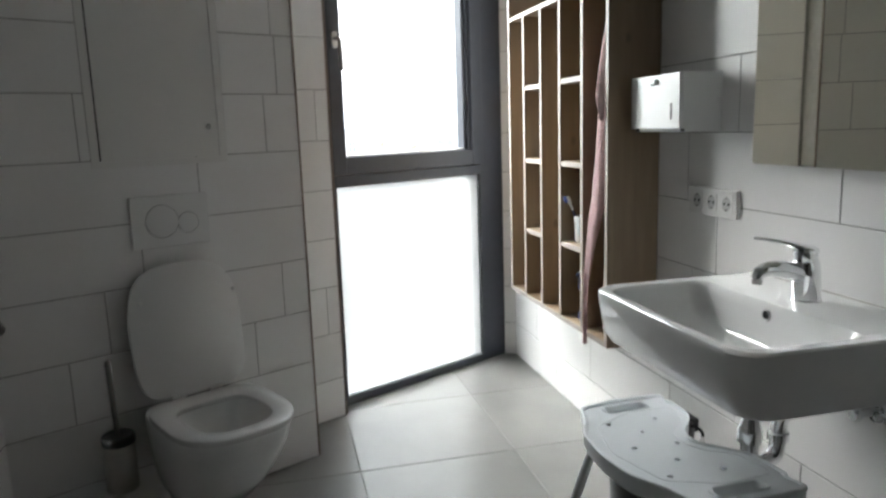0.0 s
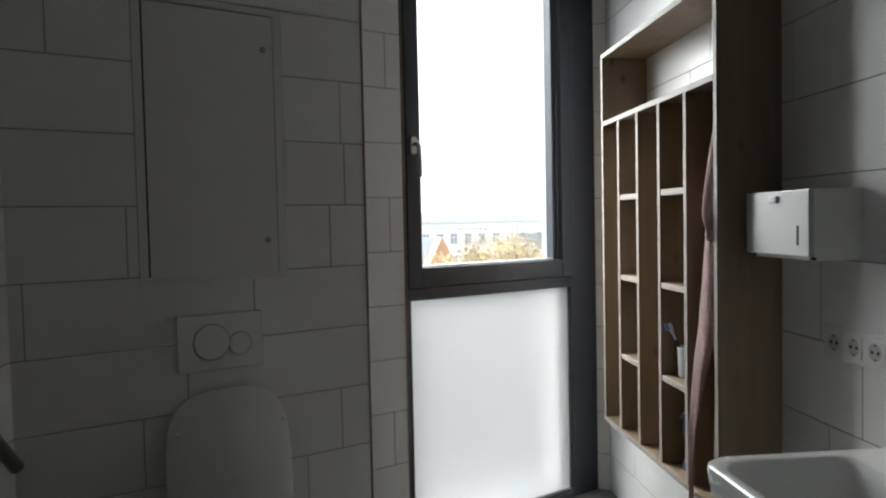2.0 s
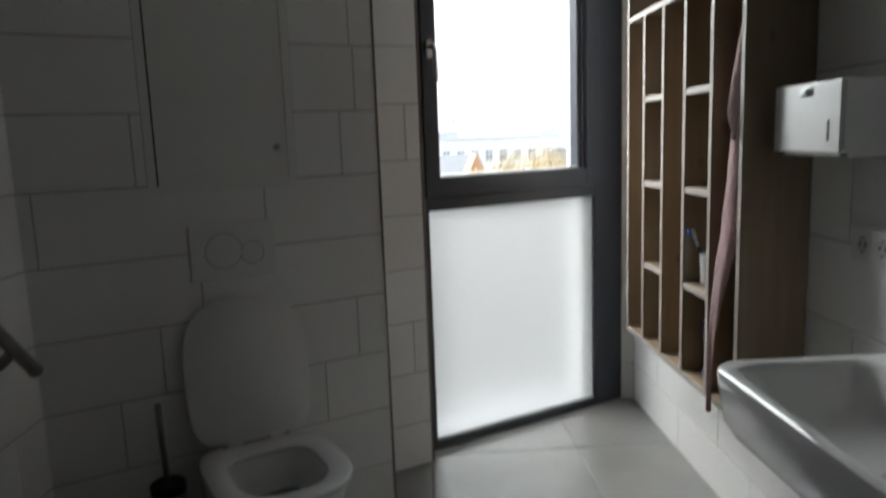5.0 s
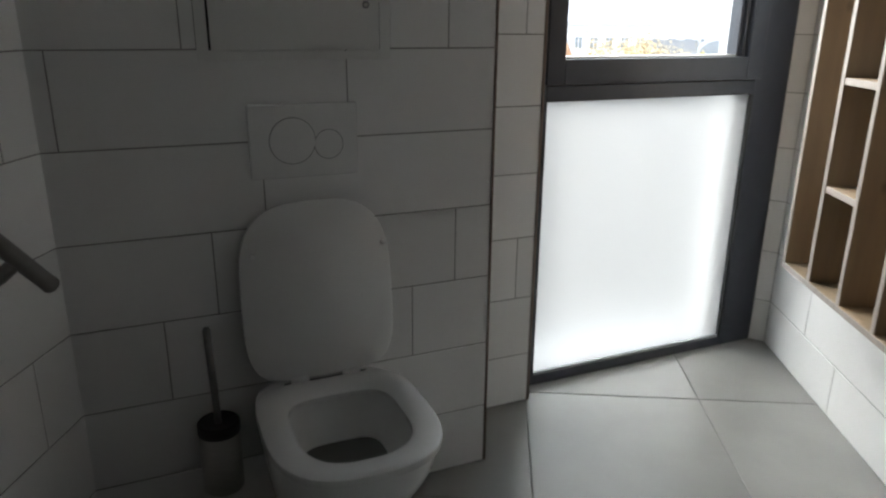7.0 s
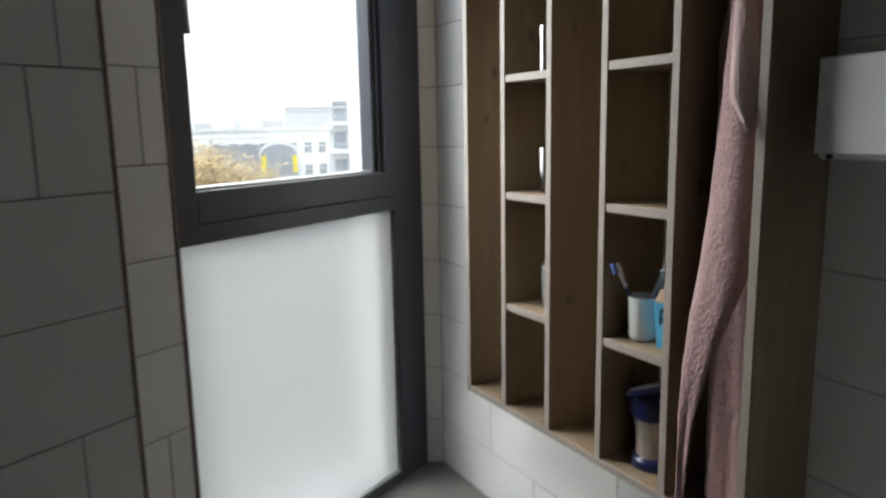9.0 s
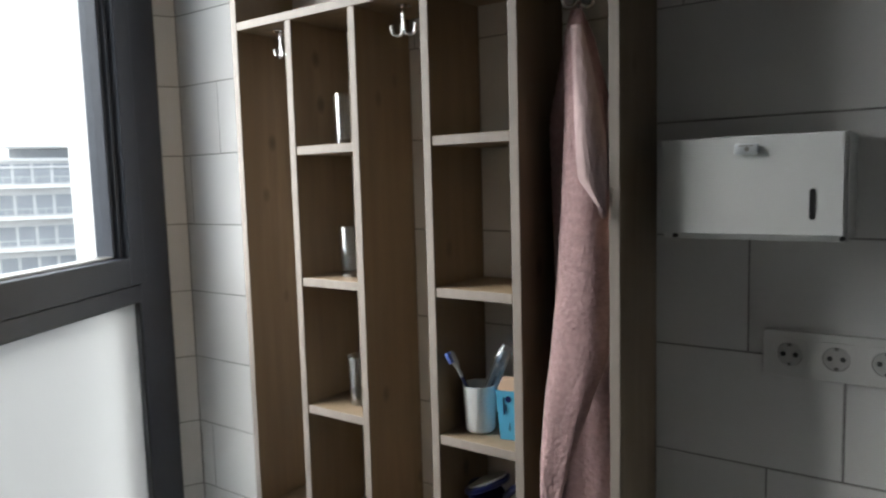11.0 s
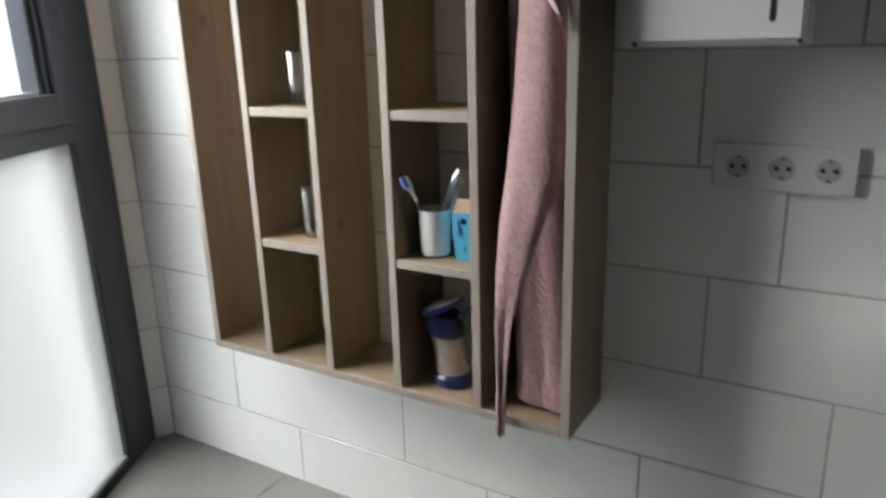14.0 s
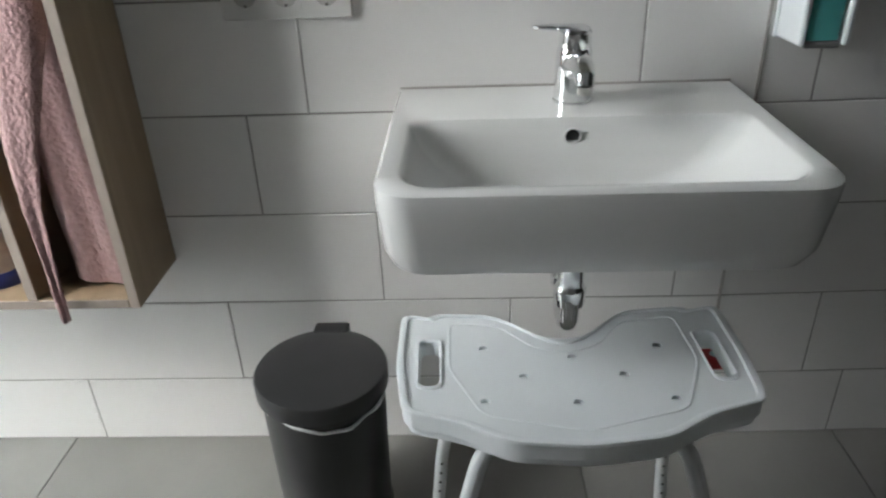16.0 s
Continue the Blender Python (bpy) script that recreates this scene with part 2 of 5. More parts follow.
def part(name, bm, mat, parent=None, label="", m=None, smooth=False, kind=""):
    me = bpy.data.meshes.new(name)
    bmesh.ops.recalc_face_normals(bm, faces=bm.faces)
    if smooth:
        for f in bm.faces:
            f.smooth = True
        for e in bm.edges:
            if len(e.link_faces) == 2 and e.calc_face_angle(0) > radians(38):
                e.smooth = False
    bm.to_mesh(me)
    bm.free()
    me.materials.append(mat)
    ob = new(name, me)
    ob.parent = parent
    if m is not None:
        ob.matrix_basis = m
    return tagged(ob, label, kind=kind)


def box(x0, x1, y0, y1, z0, z1, bevel=0.0, seg=2, bm=None):
    bm = bm or bmesh.new()
    r = bmesh.ops.create_cube(bm, size=1, matrix=Matrix.LocRotScale(((x0 + x1) / 2, (y0 + y1) / 2, (z0 + z1) / 2), None, (abs(x1 - x0), abs(y1 - y0), abs(z1 - z0))))
    if bevel:
        es = list({e for v in r["verts"] for e in v.link_edges})
        bmesh.ops.bevel(bm, geom=es, offset=bevel, segments=seg, affect='EDGES', profile=0.5)
    return bm


def loft(rings, cap0=True, cap1=True, bm=None, closed=False):
    """Skin over rings of equal length."""
    bm = bm or bmesh.new()
    vs = [[bm.verts.new(p) for p in r] for r in rings]
    n = len(vs[0])
    pairs = list(zip(vs, vs[1:])) + ([(vs[-1], vs[0])] if closed else [])
    for a, b in pairs:
        for i in range(n):
            j = (i + 1) % n
            bm.faces.new((a[i], a[j], b[j], b[i]))
    if not closed:
        if cap0:
            bm.faces.new(vs[0][::-1])
        if cap1:
            bm.faces.new(vs[-1])
    return bm


def circle(c, r, n=24, axis='z', ph=0.0):
    out = []
    for i in range(n):
        a = 2 * math.pi * i / n + ph
        p, q = r * math.cos(a), r * math.sin(a)
        out.append({'z': (c[0] + p, c[1] + q, c[2]), 'x': (c[0], c[1] + p, c[2] + q), 'y': (c[0] + q, c[1], c[2] + p)}[axis])
    return out


def lathe(profile, n=28, cap0=True, cap1=True):
    return loft([circle((0, 0, z), max(r, 1e-4), n) for r, z in profile], cap0, cap1)


def tube(points, r, n=12, bm=None, radii=None):
    """A round bar along points."""
    pts = [Vector(p) for p in points]
    rings = []
    side = None
    for i, p in enumerate(pts):
        d = (pts[min(i + 1, len(pts) - 1)] - pts[max(i - 1, 0)]).normalized()
        if side is None:
            side = d.orthogonal().normalized()
        side = (side - d * side.dot(d)).normalized()
        up = d.cross(side)
        rad = radii[i] if radii else r
        rings.append([p + rad * (math.cos(2 * math.pi * k / n) * side + math.sin(2 * math.pi * k / n) * up) for k in range(n)])
    return loft(rings, bm=bm)


def arc(points, r, n=5):
    """Points with their inner corners rounded."""
    pts = [Vector(p) for p in points]
    out = [pts[0]]
    for a, b, c in zip(pts, pts[1:], pts[2:]):
        u, v = (a - b), (c - b)
        k = min(r, u.length * 0.49, v.length * 0.49)
        p, q = b + u.normalized() * k, b + v.normalized() * k
        for i in range(n + 1):
            t = i / n
            out.append(p * (1 - t) ** 2 + b * 2 * t * (1 - t) + q * t * t)
    return out + [pts[-1]]


def rrect(x0, x1, y0, y1, radii, z, n=7):
    """A rounded rectangle at z; radii for the corners (x1,y1), (x0,y1), (x0,y0), (x1,y0)."""
    out = []
    for (cx, cy, a0), r in zip(((x1, y1, 0), (x0, y1, 90), (x0, y0, 180), (x1, y0, 270)), radii):
        sx, sy = (1 if cx == x1 else -1), (1 if cy == y1 else -1)
        for i in range(n):
            a = radians(a0 + 90 * i / (n - 1))
            out.append((cx - sx * r + r * math.cos(a), cy - sy * r + r * math.sin(a), z))
    return out


def rounded(poly, r, n=4):
    """A closed outline with rounded corners (2D)."""
    out = []
    m = len(poly)
    for i in range(m):
        a, b, c = Vector(poly[i - 1]), Vector(poly[i]), Vector(poly[(i + 1) % m])
        u, v = a - b, c - b
        k = min(r, u.length * 0.48, v.length * 0.48)
        p, q = b + u.normalized() * k, b + v.normalized() * k
        for j in range(n + 1):
            t = j / n
            out.append(tuple(p * (1 - t) ** 2 + b * 2 * t * (1 - t) + q * t * t))
    return out


def shrink(poly, d):
    cx, cy = sum(p[0] for p in poly) / len(poly), sum(p[1] for p in poly) / len(poly)
    out = []
    for x, y in poly:
        l = math.hypot(x - cx, y - cy)
        out.append((x + (cx - x) / l * d, y + (cy - y) / l * d))
    return out


# ---- the plan: right wall x = 0, skewed window wall through the corner at the origin ----
SKEW = 27.5
W = pose(0, 0, 0, 0, 0, SKEW)            # local x along the window wall, y outwards
RIGHT = pose(0, 0, 0, 0, 0, -90)         # local x = -y of the world, y into the wall
LEFT = pose(-2.012, 0, 0, 0, 0, 90)        # local x = y of the world
BACKY = -3.335
BACK = pose(0, BACKY, 0, 0, 0, 180)
CEIL = 2.62
VT = -0.262                              # face of the boxed-out toilet wall
UC = -1.397                              # its free corner
VS = -0.008                              # face of the narrow wall beside the window
VF = 0.072                               # face of the window frame


def structure(name, bm, mat, label, category, m=None):
    return tagged(part(name, bm, mat, None, m=m), label, category, kind="structure")


def prism(outline, z0, z1):
    return loft([[(x, y, z0) for x, y in outline], [(x, y, z1) for x, y in outline]])


def uv(u, v):
    p = W @ Vector((u, v, 0))
    return (p.x, p.y)


# floor slab and ceiling
room = [(-3.6, -5.2), (0.35, -5.2), (0.35, 0.0), uv(-0.02, 0.16), uv(-2.6, 0.16), (-3.6, -1.6)]
floor = structure("floor", prism(room, -0.2, -0.003), FLOORGROUT, "grey stoneware tile floor with dark narrow joints", "floor")
structure("ceiling", prism(room, CEIL, CEIL + 0.2), PLASTER, "white plastered ceiling", "ceiling")

# walls: recessed grout bed, tiles are laid on it further down
wall_right = structure("wall_right", box(-0.028, 2.521, 0.0015, 0.25, 0, CEIL), GROUT, "white tiled wall with wide tiles in wild bond", "wall", RIGHT)
TURN = RIGHT @ pose(2.521, 0, 0, 0, 0, 1.6)
wall_right_end = structure("wall_right_end", box(0.0, 0.764, 0.0015, 0.25, 0, CEIL), GROUT, "white tiled wall end behind the soap dispenser", "wall", TURN)
wall_left = structure("wall_left", box(BACKY, -1.2, 0.0015, 0.25, 0, CEIL), GROUT, "white tiled side wall carrying a grab rail", "wall", LEFT)
wall_toilet = structure("wall_toilet", box(-2.6, UC, VT + 0.0015, 0.16, 0, CEIL), GROUT, "white tiled boxed-out wall behind the toilet", "wall", W)
wall_window = structure("wall_window", box(UC + 0.001, -1.105, VS + 0.0015, 0.16, 0, CEIL), GROUT, "narrow white tiled wall strip beside the window", "wall", W)
structure("wall_lintel", box(-1.105, 0.03, VS + 0.0015, 0.16, 2.45, CEIL), PLASTER, "white plastered lintel above the tall window", "wall", W)
wall_reveal = structure("wall_reveal", box(-0.0215, 0.03, 0.09, 0.146, 0, 2.45), GROUT, "white tiled window reveal", "wall", W)
structure("wall_outer", box(-0.20, 0.2, 0.147, 0.245, -0.2, CEIL + 0.3), RENDERWHITE, "pale rendered outer window jamb", "wall", W)
structure("wall_outer_left", box(-3.2, -1.03, 0.1605, 0.245, -0.2, CEIL + 0.3), RENDERWHITE, "pale rendered outer window jamb", "wall", W)
structure("window_sill_outer", box(-1.03, -0.2, 0.15, 0.42, -0.06, -0.01, 0.004), SILLMETAL, "grey metal outer window sill", "window sill", W)
# back wall with the doorway that the walk starts in
DX0, DX1 = -1.375, -0.45
# walls out of view, added to close the place and dim its bounce
structure("wall_back_left", box(-DX0, 2.3, 0.0, 0.2, 0, CEIL), HALLDARK, "unseen wall beside the doorway, dark to limit bounced light", "wall", BACK)
structure("wall_back_right", box(-0.2, -DX1, 0.0, 0.2, 0, CEIL), HALLDARK, "unseen wall beside the doorway, dark to limit bounced light", "wall", BACK)
structure("wall_back_top", box(-DX1, -DX0, 0.0, 0.2, 2.08, CEIL), HALLDARK, "unseen wall above the doorway, dark to limit bounced light", "wall", BACK)
structure("wall_hall_back", box(-3.6, 0.35, -5.3, -5.2, 0, CEIL), HALLDARK, "unseen wall closing the hallway, dark to limit bounced light", "wall")
structure("wall_hall_left", box(-3.7, -3.6, -5.2, -1.4, 0, CEIL), HALLDARK, "unseen wall closing the hallway, dark to limit bounced light", "wall")
structure("wall_hall_front", prism([(-3.7, -1.62), (-2.34, -1.12), (-2.34, -0.98), (-3.7, -1.38)], 0, CEIL), HALLDARK, "unseen wall closing the hallway, dark to limit bounced light", "wall")
structure("wall_hall_right", box(0.35, 0.45, -5.2, -3.3, 0, CEIL), HALLDARK, "unseen wall closing the hallway, dark to limit bounced light", "wall")
door_1 = thing("door_1", BACK, "grey steel door frame in the entrance doorway", "door frame", kind="structure")
part("jamb", box(-DX0 - 0.012, -DX0 - 0.002, -0.004, 0.2, 0, 2.06, 0.003), DOORGREY, door_1)
part("jamb", box(-DX1 + 0.002, -DX1 + 0.04, -0.012, 0.2, 0, 2.06, 0.003), DOORGREY, door_1)
part("head", box(-DX1 + 0.041, -DX0 - 0.014, -0.008, 0.2, 2.035, 2.078, 0.003), DOORGREY, door_1)

# slim edge profiles
structure("trim", box(UC - 0.003, UC + 0.0035, VT - 0.001, VT + 0.010, 0, CEIL, 0.002), TRIMBROWN, "slim brown metal tile edge profile", "edge profile", W)
structure("trim", box(-1.108, -1.100, VS - 0.002, VS + 0.012, 0, 2.45, 0.002), TRIMBROWN, "slim brown metal tile edge profile", "edge profile", W)
structure("trim", box(-0.0025, 0.0025, -0.0015, 0.004, 0, CEIL), SILICONE, "grey silicone corner joint", "joint", RIGHT @ pose(2.521, 0, 0))

# ---- window ----
window_1 = thing("window_1", W, "tall anthracite aluminium window, clear above, frosted below", "window", kind="structure")
D1 = 0.148
wf = box(-1.10, -1.042, VF, D1, 0.0, 2.45, 0.003)
box(-0.180, -0.022, VF, D1, 0.0, 2.45, 0.003, bm=wf)
box(-1.042, -0.180, VF, D1, 0.0, 0.034, 0.003, bm=wf)
box(-1.042, -0.180, VF, D1, 0.985, 1.035, 0.003, bm=wf)
box(-1.042, -0.180, VF, D1, 2.38, 2.45, 0.003, bm=wf)
part("window_frame", wf, ALU, window_1)
sf = box(-1.05, -0.985, VF - 0.010, D1 - 0.02, 1.037, 2.392, 0.003)
box(-0.236, -0.165, VF - 0.010, D1 - 0.02, 1.037, 2.392, 0.003, bm=sf)
box(-0.985, -0.236, VF - 0.010, D1 - 0.02, 1.037, 1.115, 0.003, bm=sf)
box(-0.985, -0.236, VF - 0.010, D1 - 0.02, 2.32, 2.392, 0.003, bm=sf)
part("sash", sf, ALU, window_1)
gb = bmesh.new()
for a in (-0.254, -0.270):
    box(a, a + 0.012, VF + 0.012 - (a + 0.262) * 0.6, D1 - 0.01, 1.116, 2.319, 0.002, bm=gb)
box(-0.984, -0.972, VF + 0.015, D1 - 0.01, 1.116, 2.319, 0.002, bm=gb)
part("glazing_bead", gb, ALU, window_1)
sl = box(-0.971, -0.272, VF + 0.018, D1 - 0.012, 1.1155, 1.122, 0.001)
part("glass_edge_strip", sl, STEEL, window_1)
p = part("pane", box(-0.972, -0.258, 0.112, 0.118, 1.116, 2.319), CLEAR, window_1, "clear insulating glass pane")
p.visible_shadow = False
part("frosted_pane", box(-1.0415, -0.1805, 0.088, 0.094, 0.035, 0.984), FROST, window_1, "frosted translucent lower pane")
gk = box(-0.188, -0.1802, VF + 0.002, 0.1, 0.035, 0.984)
box(-1.0418, -1.037, VF + 0.002, 0.1, 0.035, 0.984, bm=gk)
part("gasket", gk, GASKET, window_1)
part("lower_bead", box(-1.036, -0.189, VF + 0.003, 0.0875, 0.0345, 0.045, 0.002), SILLMETAL, window_1, "slim grey bead under the frosted pane")
wh = part("window_handle", loft([rrect(-0.013, 0.013, -0.034, 0.034, (0.012,) * 4, z) for z in (0, 0.009)]), STEEL, window_1, "silver window handle", pose(-1.018, VF - 0.0105, 1.60, 90, 0, 0), smooth=True)
part("lever", tube(arc([(0, 0.005, 0.008), (0, 0.005, 0.045), (0.006, -0.125, 0.042)], 0.02), 0.0085), STEEL, wh, smooth=True)

# ---- shelf on the right wall ----
shelf = thing("wall_shelf", pose(0, 0, 0), "open oak-veneer wall shelf with narrow upright compartments", "shelf")
SX, SY0, SY1, SZ0, SZ1 = -0.185, -0.457, -1.407, 0.486, 1.944
ED = 0.0012                               # edge band


def board(name, y0, y1, z0, z1, x0=SX, x1=-0.003):
    """A board, y0 > y1, with a pale edge band on its front."""
    b = part(name, box(x0 + ED, x1, y1, y0, z0, z1, 0.0006, 1), OAK, shelf)
    part("edge_band", box(x0, x0 + ED + 0.0004, y1 + 0.0006, y0 - 0.0006, z0 + 0.0006, z1 - 0.0006, 0.0004, 1), OAKEDGE, b, "pale front edge band")
    return b


board("side_panel", SY0, SY0 - 0.019, SZ0, SZ1)
board("side_panel", SY1 + 0.019, SY1, SZ0, SZ1)
board("top_board", SY0 - 0.0195, SY1 + 0.0195, SZ1 - 0.019, SZ1)
board("bottom_board", SY0 - 0.0195, SY1 + 0.0195, SZ0, SZ0 + 0.019)
board("middle_board", SY0 - 0.0195, SY1 + 0.0195, 1.660, 1.679)
DIV = [-0.637, -0.825, -1.010, -1.202]
for y in DIV:
    board("divider", y, y - 0.019, SZ0 + 0.0195, 1.6595)
for y0, y1, tops in ((-0.6565, -0.8245, (1.384, 1.089, 0.793)), (-1.0295, -1.2015, (1.386, 1.091, 0.793))):
    for z in tops:
        board("small_shelf", y0, y1, z - 0.019, z, SX + 0.002)

# chrome hooks under the middle board
for i, (hx, hy) in enumerate(((-0.125, -0.560), (-0.125, -0.925), (-0.105, -1.300))):
    hook = thing("coat_hook", pose(hx, hy, 1.660, 0, 0, 20 * i - 10), "small chrome double hook under the shelf board", "hook", "hooks in the shelf")
    part("base_plate", lathe([(0.016, -0.0045), (0.016, -0.001), (0.0155, 0)], 20), CHROME, hook, smooth=True)
    part("stem", tube([(0, 0, -0.004), (0, 0, -0.028)], 0.005), CHROME, hook, smooth=True)
    for s in (1, -1):
        part("prong", tube(arc([(0, 0, -0.026), (0, s * 0.004, -0.062), (0, s * 0.026, -0.062), (0, s * 0.028, -0.040)], 0.014), 0.004, 10), CHROME, hook, smooth=True)

# pink towel in the last compartment
towel = thing("towel", pose(0, 0, 0), "pink terry towel hanging folded from a hook", "towel")


def lerp(table, z):
    for (a, p), (b, q) in zip(table, table[1:]):
        if a >= z >= b:
            t = (a - z) / (a - b) if a != b else 0
            return tuple(x + (y - x) * t for x, y in zip(p, q))
    return table[-1][1] if z < table[-1][0] else table[0][1]


def cloth(name, table, mat, waves, amp, seed, label="", thick=0.005, rows=380, cols=48):
    """A hanging layer; table rows: height, (left y, right y, front x, curl)."""
    bm = bmesh.new()
    z_top, z_bot = table[0][0], table[-1][0]
    grid = []
    for i in range(rows + 1):
        z = z_top + (z_bot - z_top) * i / rows
        l, r, x, c = lerp(table, z)
        row = []
        for j in range(cols + 1):
            s = j / cols
            wob = amp * (0.35 + 0.65 * i / rows) * math.sin(waves * s * math.pi + 2.5 * z + seed)
            nz = 0.0018 * noise.noise(((l + (r - l) * s) * 24, z * 14, seed)) + 0.0004 * noise.noise(((l + (r - l) * s) * 75, z * 65, seed)) + 0.0019 * noise.noise(((l + (r - l) * s) * 210, z * 190, seed))
            y = l + (r - l) * s + 0.003 * noise.noise((z * 6, seed, s * 2))
            y = max(min(y, -1.2225), -1.3865)
            row.append(bm.verts.new((x + c * (2 * s - 1) ** 2 + wob + nz, y, z + 0.004 * math.sin(s * 5 + seed) * (i / rows))))
        grid.append(row)
    for a, b in zip(grid, grid[1:]):
        for j in range(cols):
            bm.faces.new((a[j], a[j + 1], b[j + 1], b[j]))
    ob = part(name, bm, mat, towel, label, smooth=True)
    so = ob.modifiers.new("thickness", 'SOLIDIFY')
    so.thickness = thick
    return ob


cloth("back_layer", [(1.592, (-1.292, -1.310, -0.108, 0)), (1.54, (-1.275, -1.33, -0.105, 0.004)), (1.40, (-1.245, -1.365, -0.110, 0.01)),
                     (1.20, (-1.250, -1.383, -0.115, 0.012)), (0.90, (-1.265, -1.384, -0.125, 0.012)), (0.515, (-1.275, -1.385, -0.135, 0.01))], TOWEL, 3.0, 0.005, 1.3)
cloth("inner_fold", [(1.592, (-1.288, -1.306, -0.098, 0)), (1.50, (-1.262, -1.31, -0.085, 0.004)), (1.33, (-1.226, -1.31, -0.075, 0.01)), (1.24, (-1.232, -1.30, -0.075, 0.01))], TOWEL, 2.0, 0.003, 4.1, rows=30)
cloth("front_layer", [(1.592, (-1.293, -1.312, -0.118, 0)), (1.55, (-1.284, -1.325, -0.135, 0.006)), (1.42, (-1.288, -1.36, -0.165, 0.026)), (1.25, (-1.288, -1.384, -0.178, 0.026)),
                      (1.10, (-1.281, -1.384, -0.187, 0.026)), (0.985, (-1.270, -1.378, -0.192, 0.026)), (0.90, (-1.262, -1.350, -0.195, 0.018)), (0.80, (-1.259, -1.318, -0.197, 0.012)),
                      (0.69, (-1.259, -1.292, -0.199, 0.006)), (0.60, (-1.262, -1.284, -0.200, 0.004)), (0.468, (-1.263, -1.277, -0.201, 0.002))], TOWEL, 2.2, 0.004, 2.2)
cloth("corner_flap", [(1.560, (-1.300, -1.322, -0.142, 0.004)), (1.48, (-1.312, -1.350, -0.166, 0.012)), (1.40, (-1.320, -1.372, -0.184, 0.016)), (1.33, (-1.328, -1.384, -0.196, 0.016)),
                      (1.295, (-1.334, -1.385, -0.199, 0.014)), (1.265, (-1.360, -1.386, -0.199, 0.008)), (1.235, (-1.384, -1.3865, -0.197, 0.002))], TOWELHEM, 1.5, 0.002, 0.4, "paler folded-over corner", rows=40)
part("hanging_loop", tube(arc([(-0.108, -1.298, 1.588), (-0.107, -1.295, 1.606), (-0.107, -1.305, 1.606), (-0.108, -1.306, 1.588)], 0.006), 0.0018, 8), TOWELHEM, towel)

# things on the small shelves
tumbler_prof = [(0.028, 0.0), (0.0305, 0.001), (0.0335, 0.110), (0.0328, 0.112), (0.0312, 0.110), (0.028, 0.014), (0.002, 0.012)]
for z, y in ((1.384, -0.742), (1.089, -0.746), (0.793, -0.756)):
    g = thing("tumbler", pose(-0.105, y, z + 0.0005), "clear straight drinking glass standing on a small shelf", "glass", "glasses in the shelf")
    part("glass_body", lathe(tumbler_prof, 28, True, True), TUMBLERGLASS, g, smooth=True)
cup = thing("toothbrush_cup", pose(-0.118, -1.085, 0.7935), "white plastic cup holding toothbrushes", "cup")
part("cup_body", lathe([(0.023, 0), (0.0268, 0.0015), (0.0296, 0.005), (0.0308, 0.011), (0.0345, 0.095), (0.0345, 0.0965), (0.0325, 0.0965), (0.029, 0.006), (0.001, 0.005)], 28), WHITEPLASTIC, cup, smooth=True)


def toothbrush(foot, head, mat, headmat, bristle, label):
    f, h = Vector(foot), Vector(head)
    t = thing("toothbrush", Matrix.Translation(f), label, "toothbrush", "toothbrushes in the cup")
    d = h - f
    part("handle", tube([d * k for k in (0, 0.15, 0.4, 0.56, 0.68)], 0.005, 10, radii=[0.005, 0.0068, 0.0062, 0.0042, 0.004]), mat, t, smooth=True)
    part("head", tube([d * k for k in (0.675, 0.80, 0.86, 0.97, 1.0)], 0.005, 10, radii=[0.004, 0.004, 0.007, 0.0074, 0.004]), headmat, t, smooth=True)
    n = d.normalized()
    side = Vector((-1, 0.1, 0)).normalized()
    bm = bmesh.new()
    for i in range(6):
        c = d * (0.885 + 0.018 * i)
        tube([c + side * 0.003, c + side * 0.015], 0.0042, 8, bm=bm)
    part("bristles", bm, bristle, t)
    return t


toothbrush((-0.120, -1.100, 0.801), (-0.166, -1.048, 0.961), BLUEDARK, WHITEPLASTIC, BRISTLEBLUE, "toothbrush with dark blue handle and white head leaning in a cup")
packed = toothbrush((-0.116, -1.072, 0.801), (-0.098, -1.136, 0.957), BLUEDARK, PALEBLUE, PALEBLUE, "toothbrush still in its clear flat sleeve leaning in a cup")
axis = Vector((0.018, -0.064, 0.156))
across = Vector((-0.25, 0.92, 0.418)).normalized()
across = (across - axis * (across.dot(axis) / axis.length_squared)).normalized()
thick = axis.cross(across).normalized()
sleeve_rings = []
for k, w, d in ((0.02, 0.011, 0.004), (0.08, 0.0125, 0.0085), (0.9, 0.0125, 0.0085), (0.985, 0.012, 0.004), (1.09, 0.012, 0.0015)):
    c = axis * k
    sleeve_rings.append([tuple(c + across * (w * a) + thick * (d * 1.3 * b + 0.006)) for a, b in ((-1, -0.5), (-0.6, -1), (0.6, -1), (1, -0.5), (1, 0.5), (0.6, 1), (-0.6, 1), (-1, 0.5))])
part("clear_sleeve", loft(sleeve_rings), SLEEVE, packed, "clear plastic sleeve")
for name, k0, k1, w, mat, lab in (("backing_card", 0.15, 0.97, 0.0105, WHITEPLASTIC, "white backing card"), ("printed_card", 0.5, 0.78, 0.0075, PALEBLUE, "pale blue print")):
    d = 0.0015 if mat is WHITEPLASTIC else 0.0026
    part(name, loft([[tuple(axis * k + across * (w * a) + thick * (d + b)) for a, b in ((-1, 0), (1, 0), (1, 0.0008), (-1, 0.0008))] for k in (k0, k1)]), mat, packed, lab)
carton = thing("carton", pose(-0.118, -1.160, 0.7935, 0, 0, 12), "open sky-blue cardboard carton beside the cup", "carton")
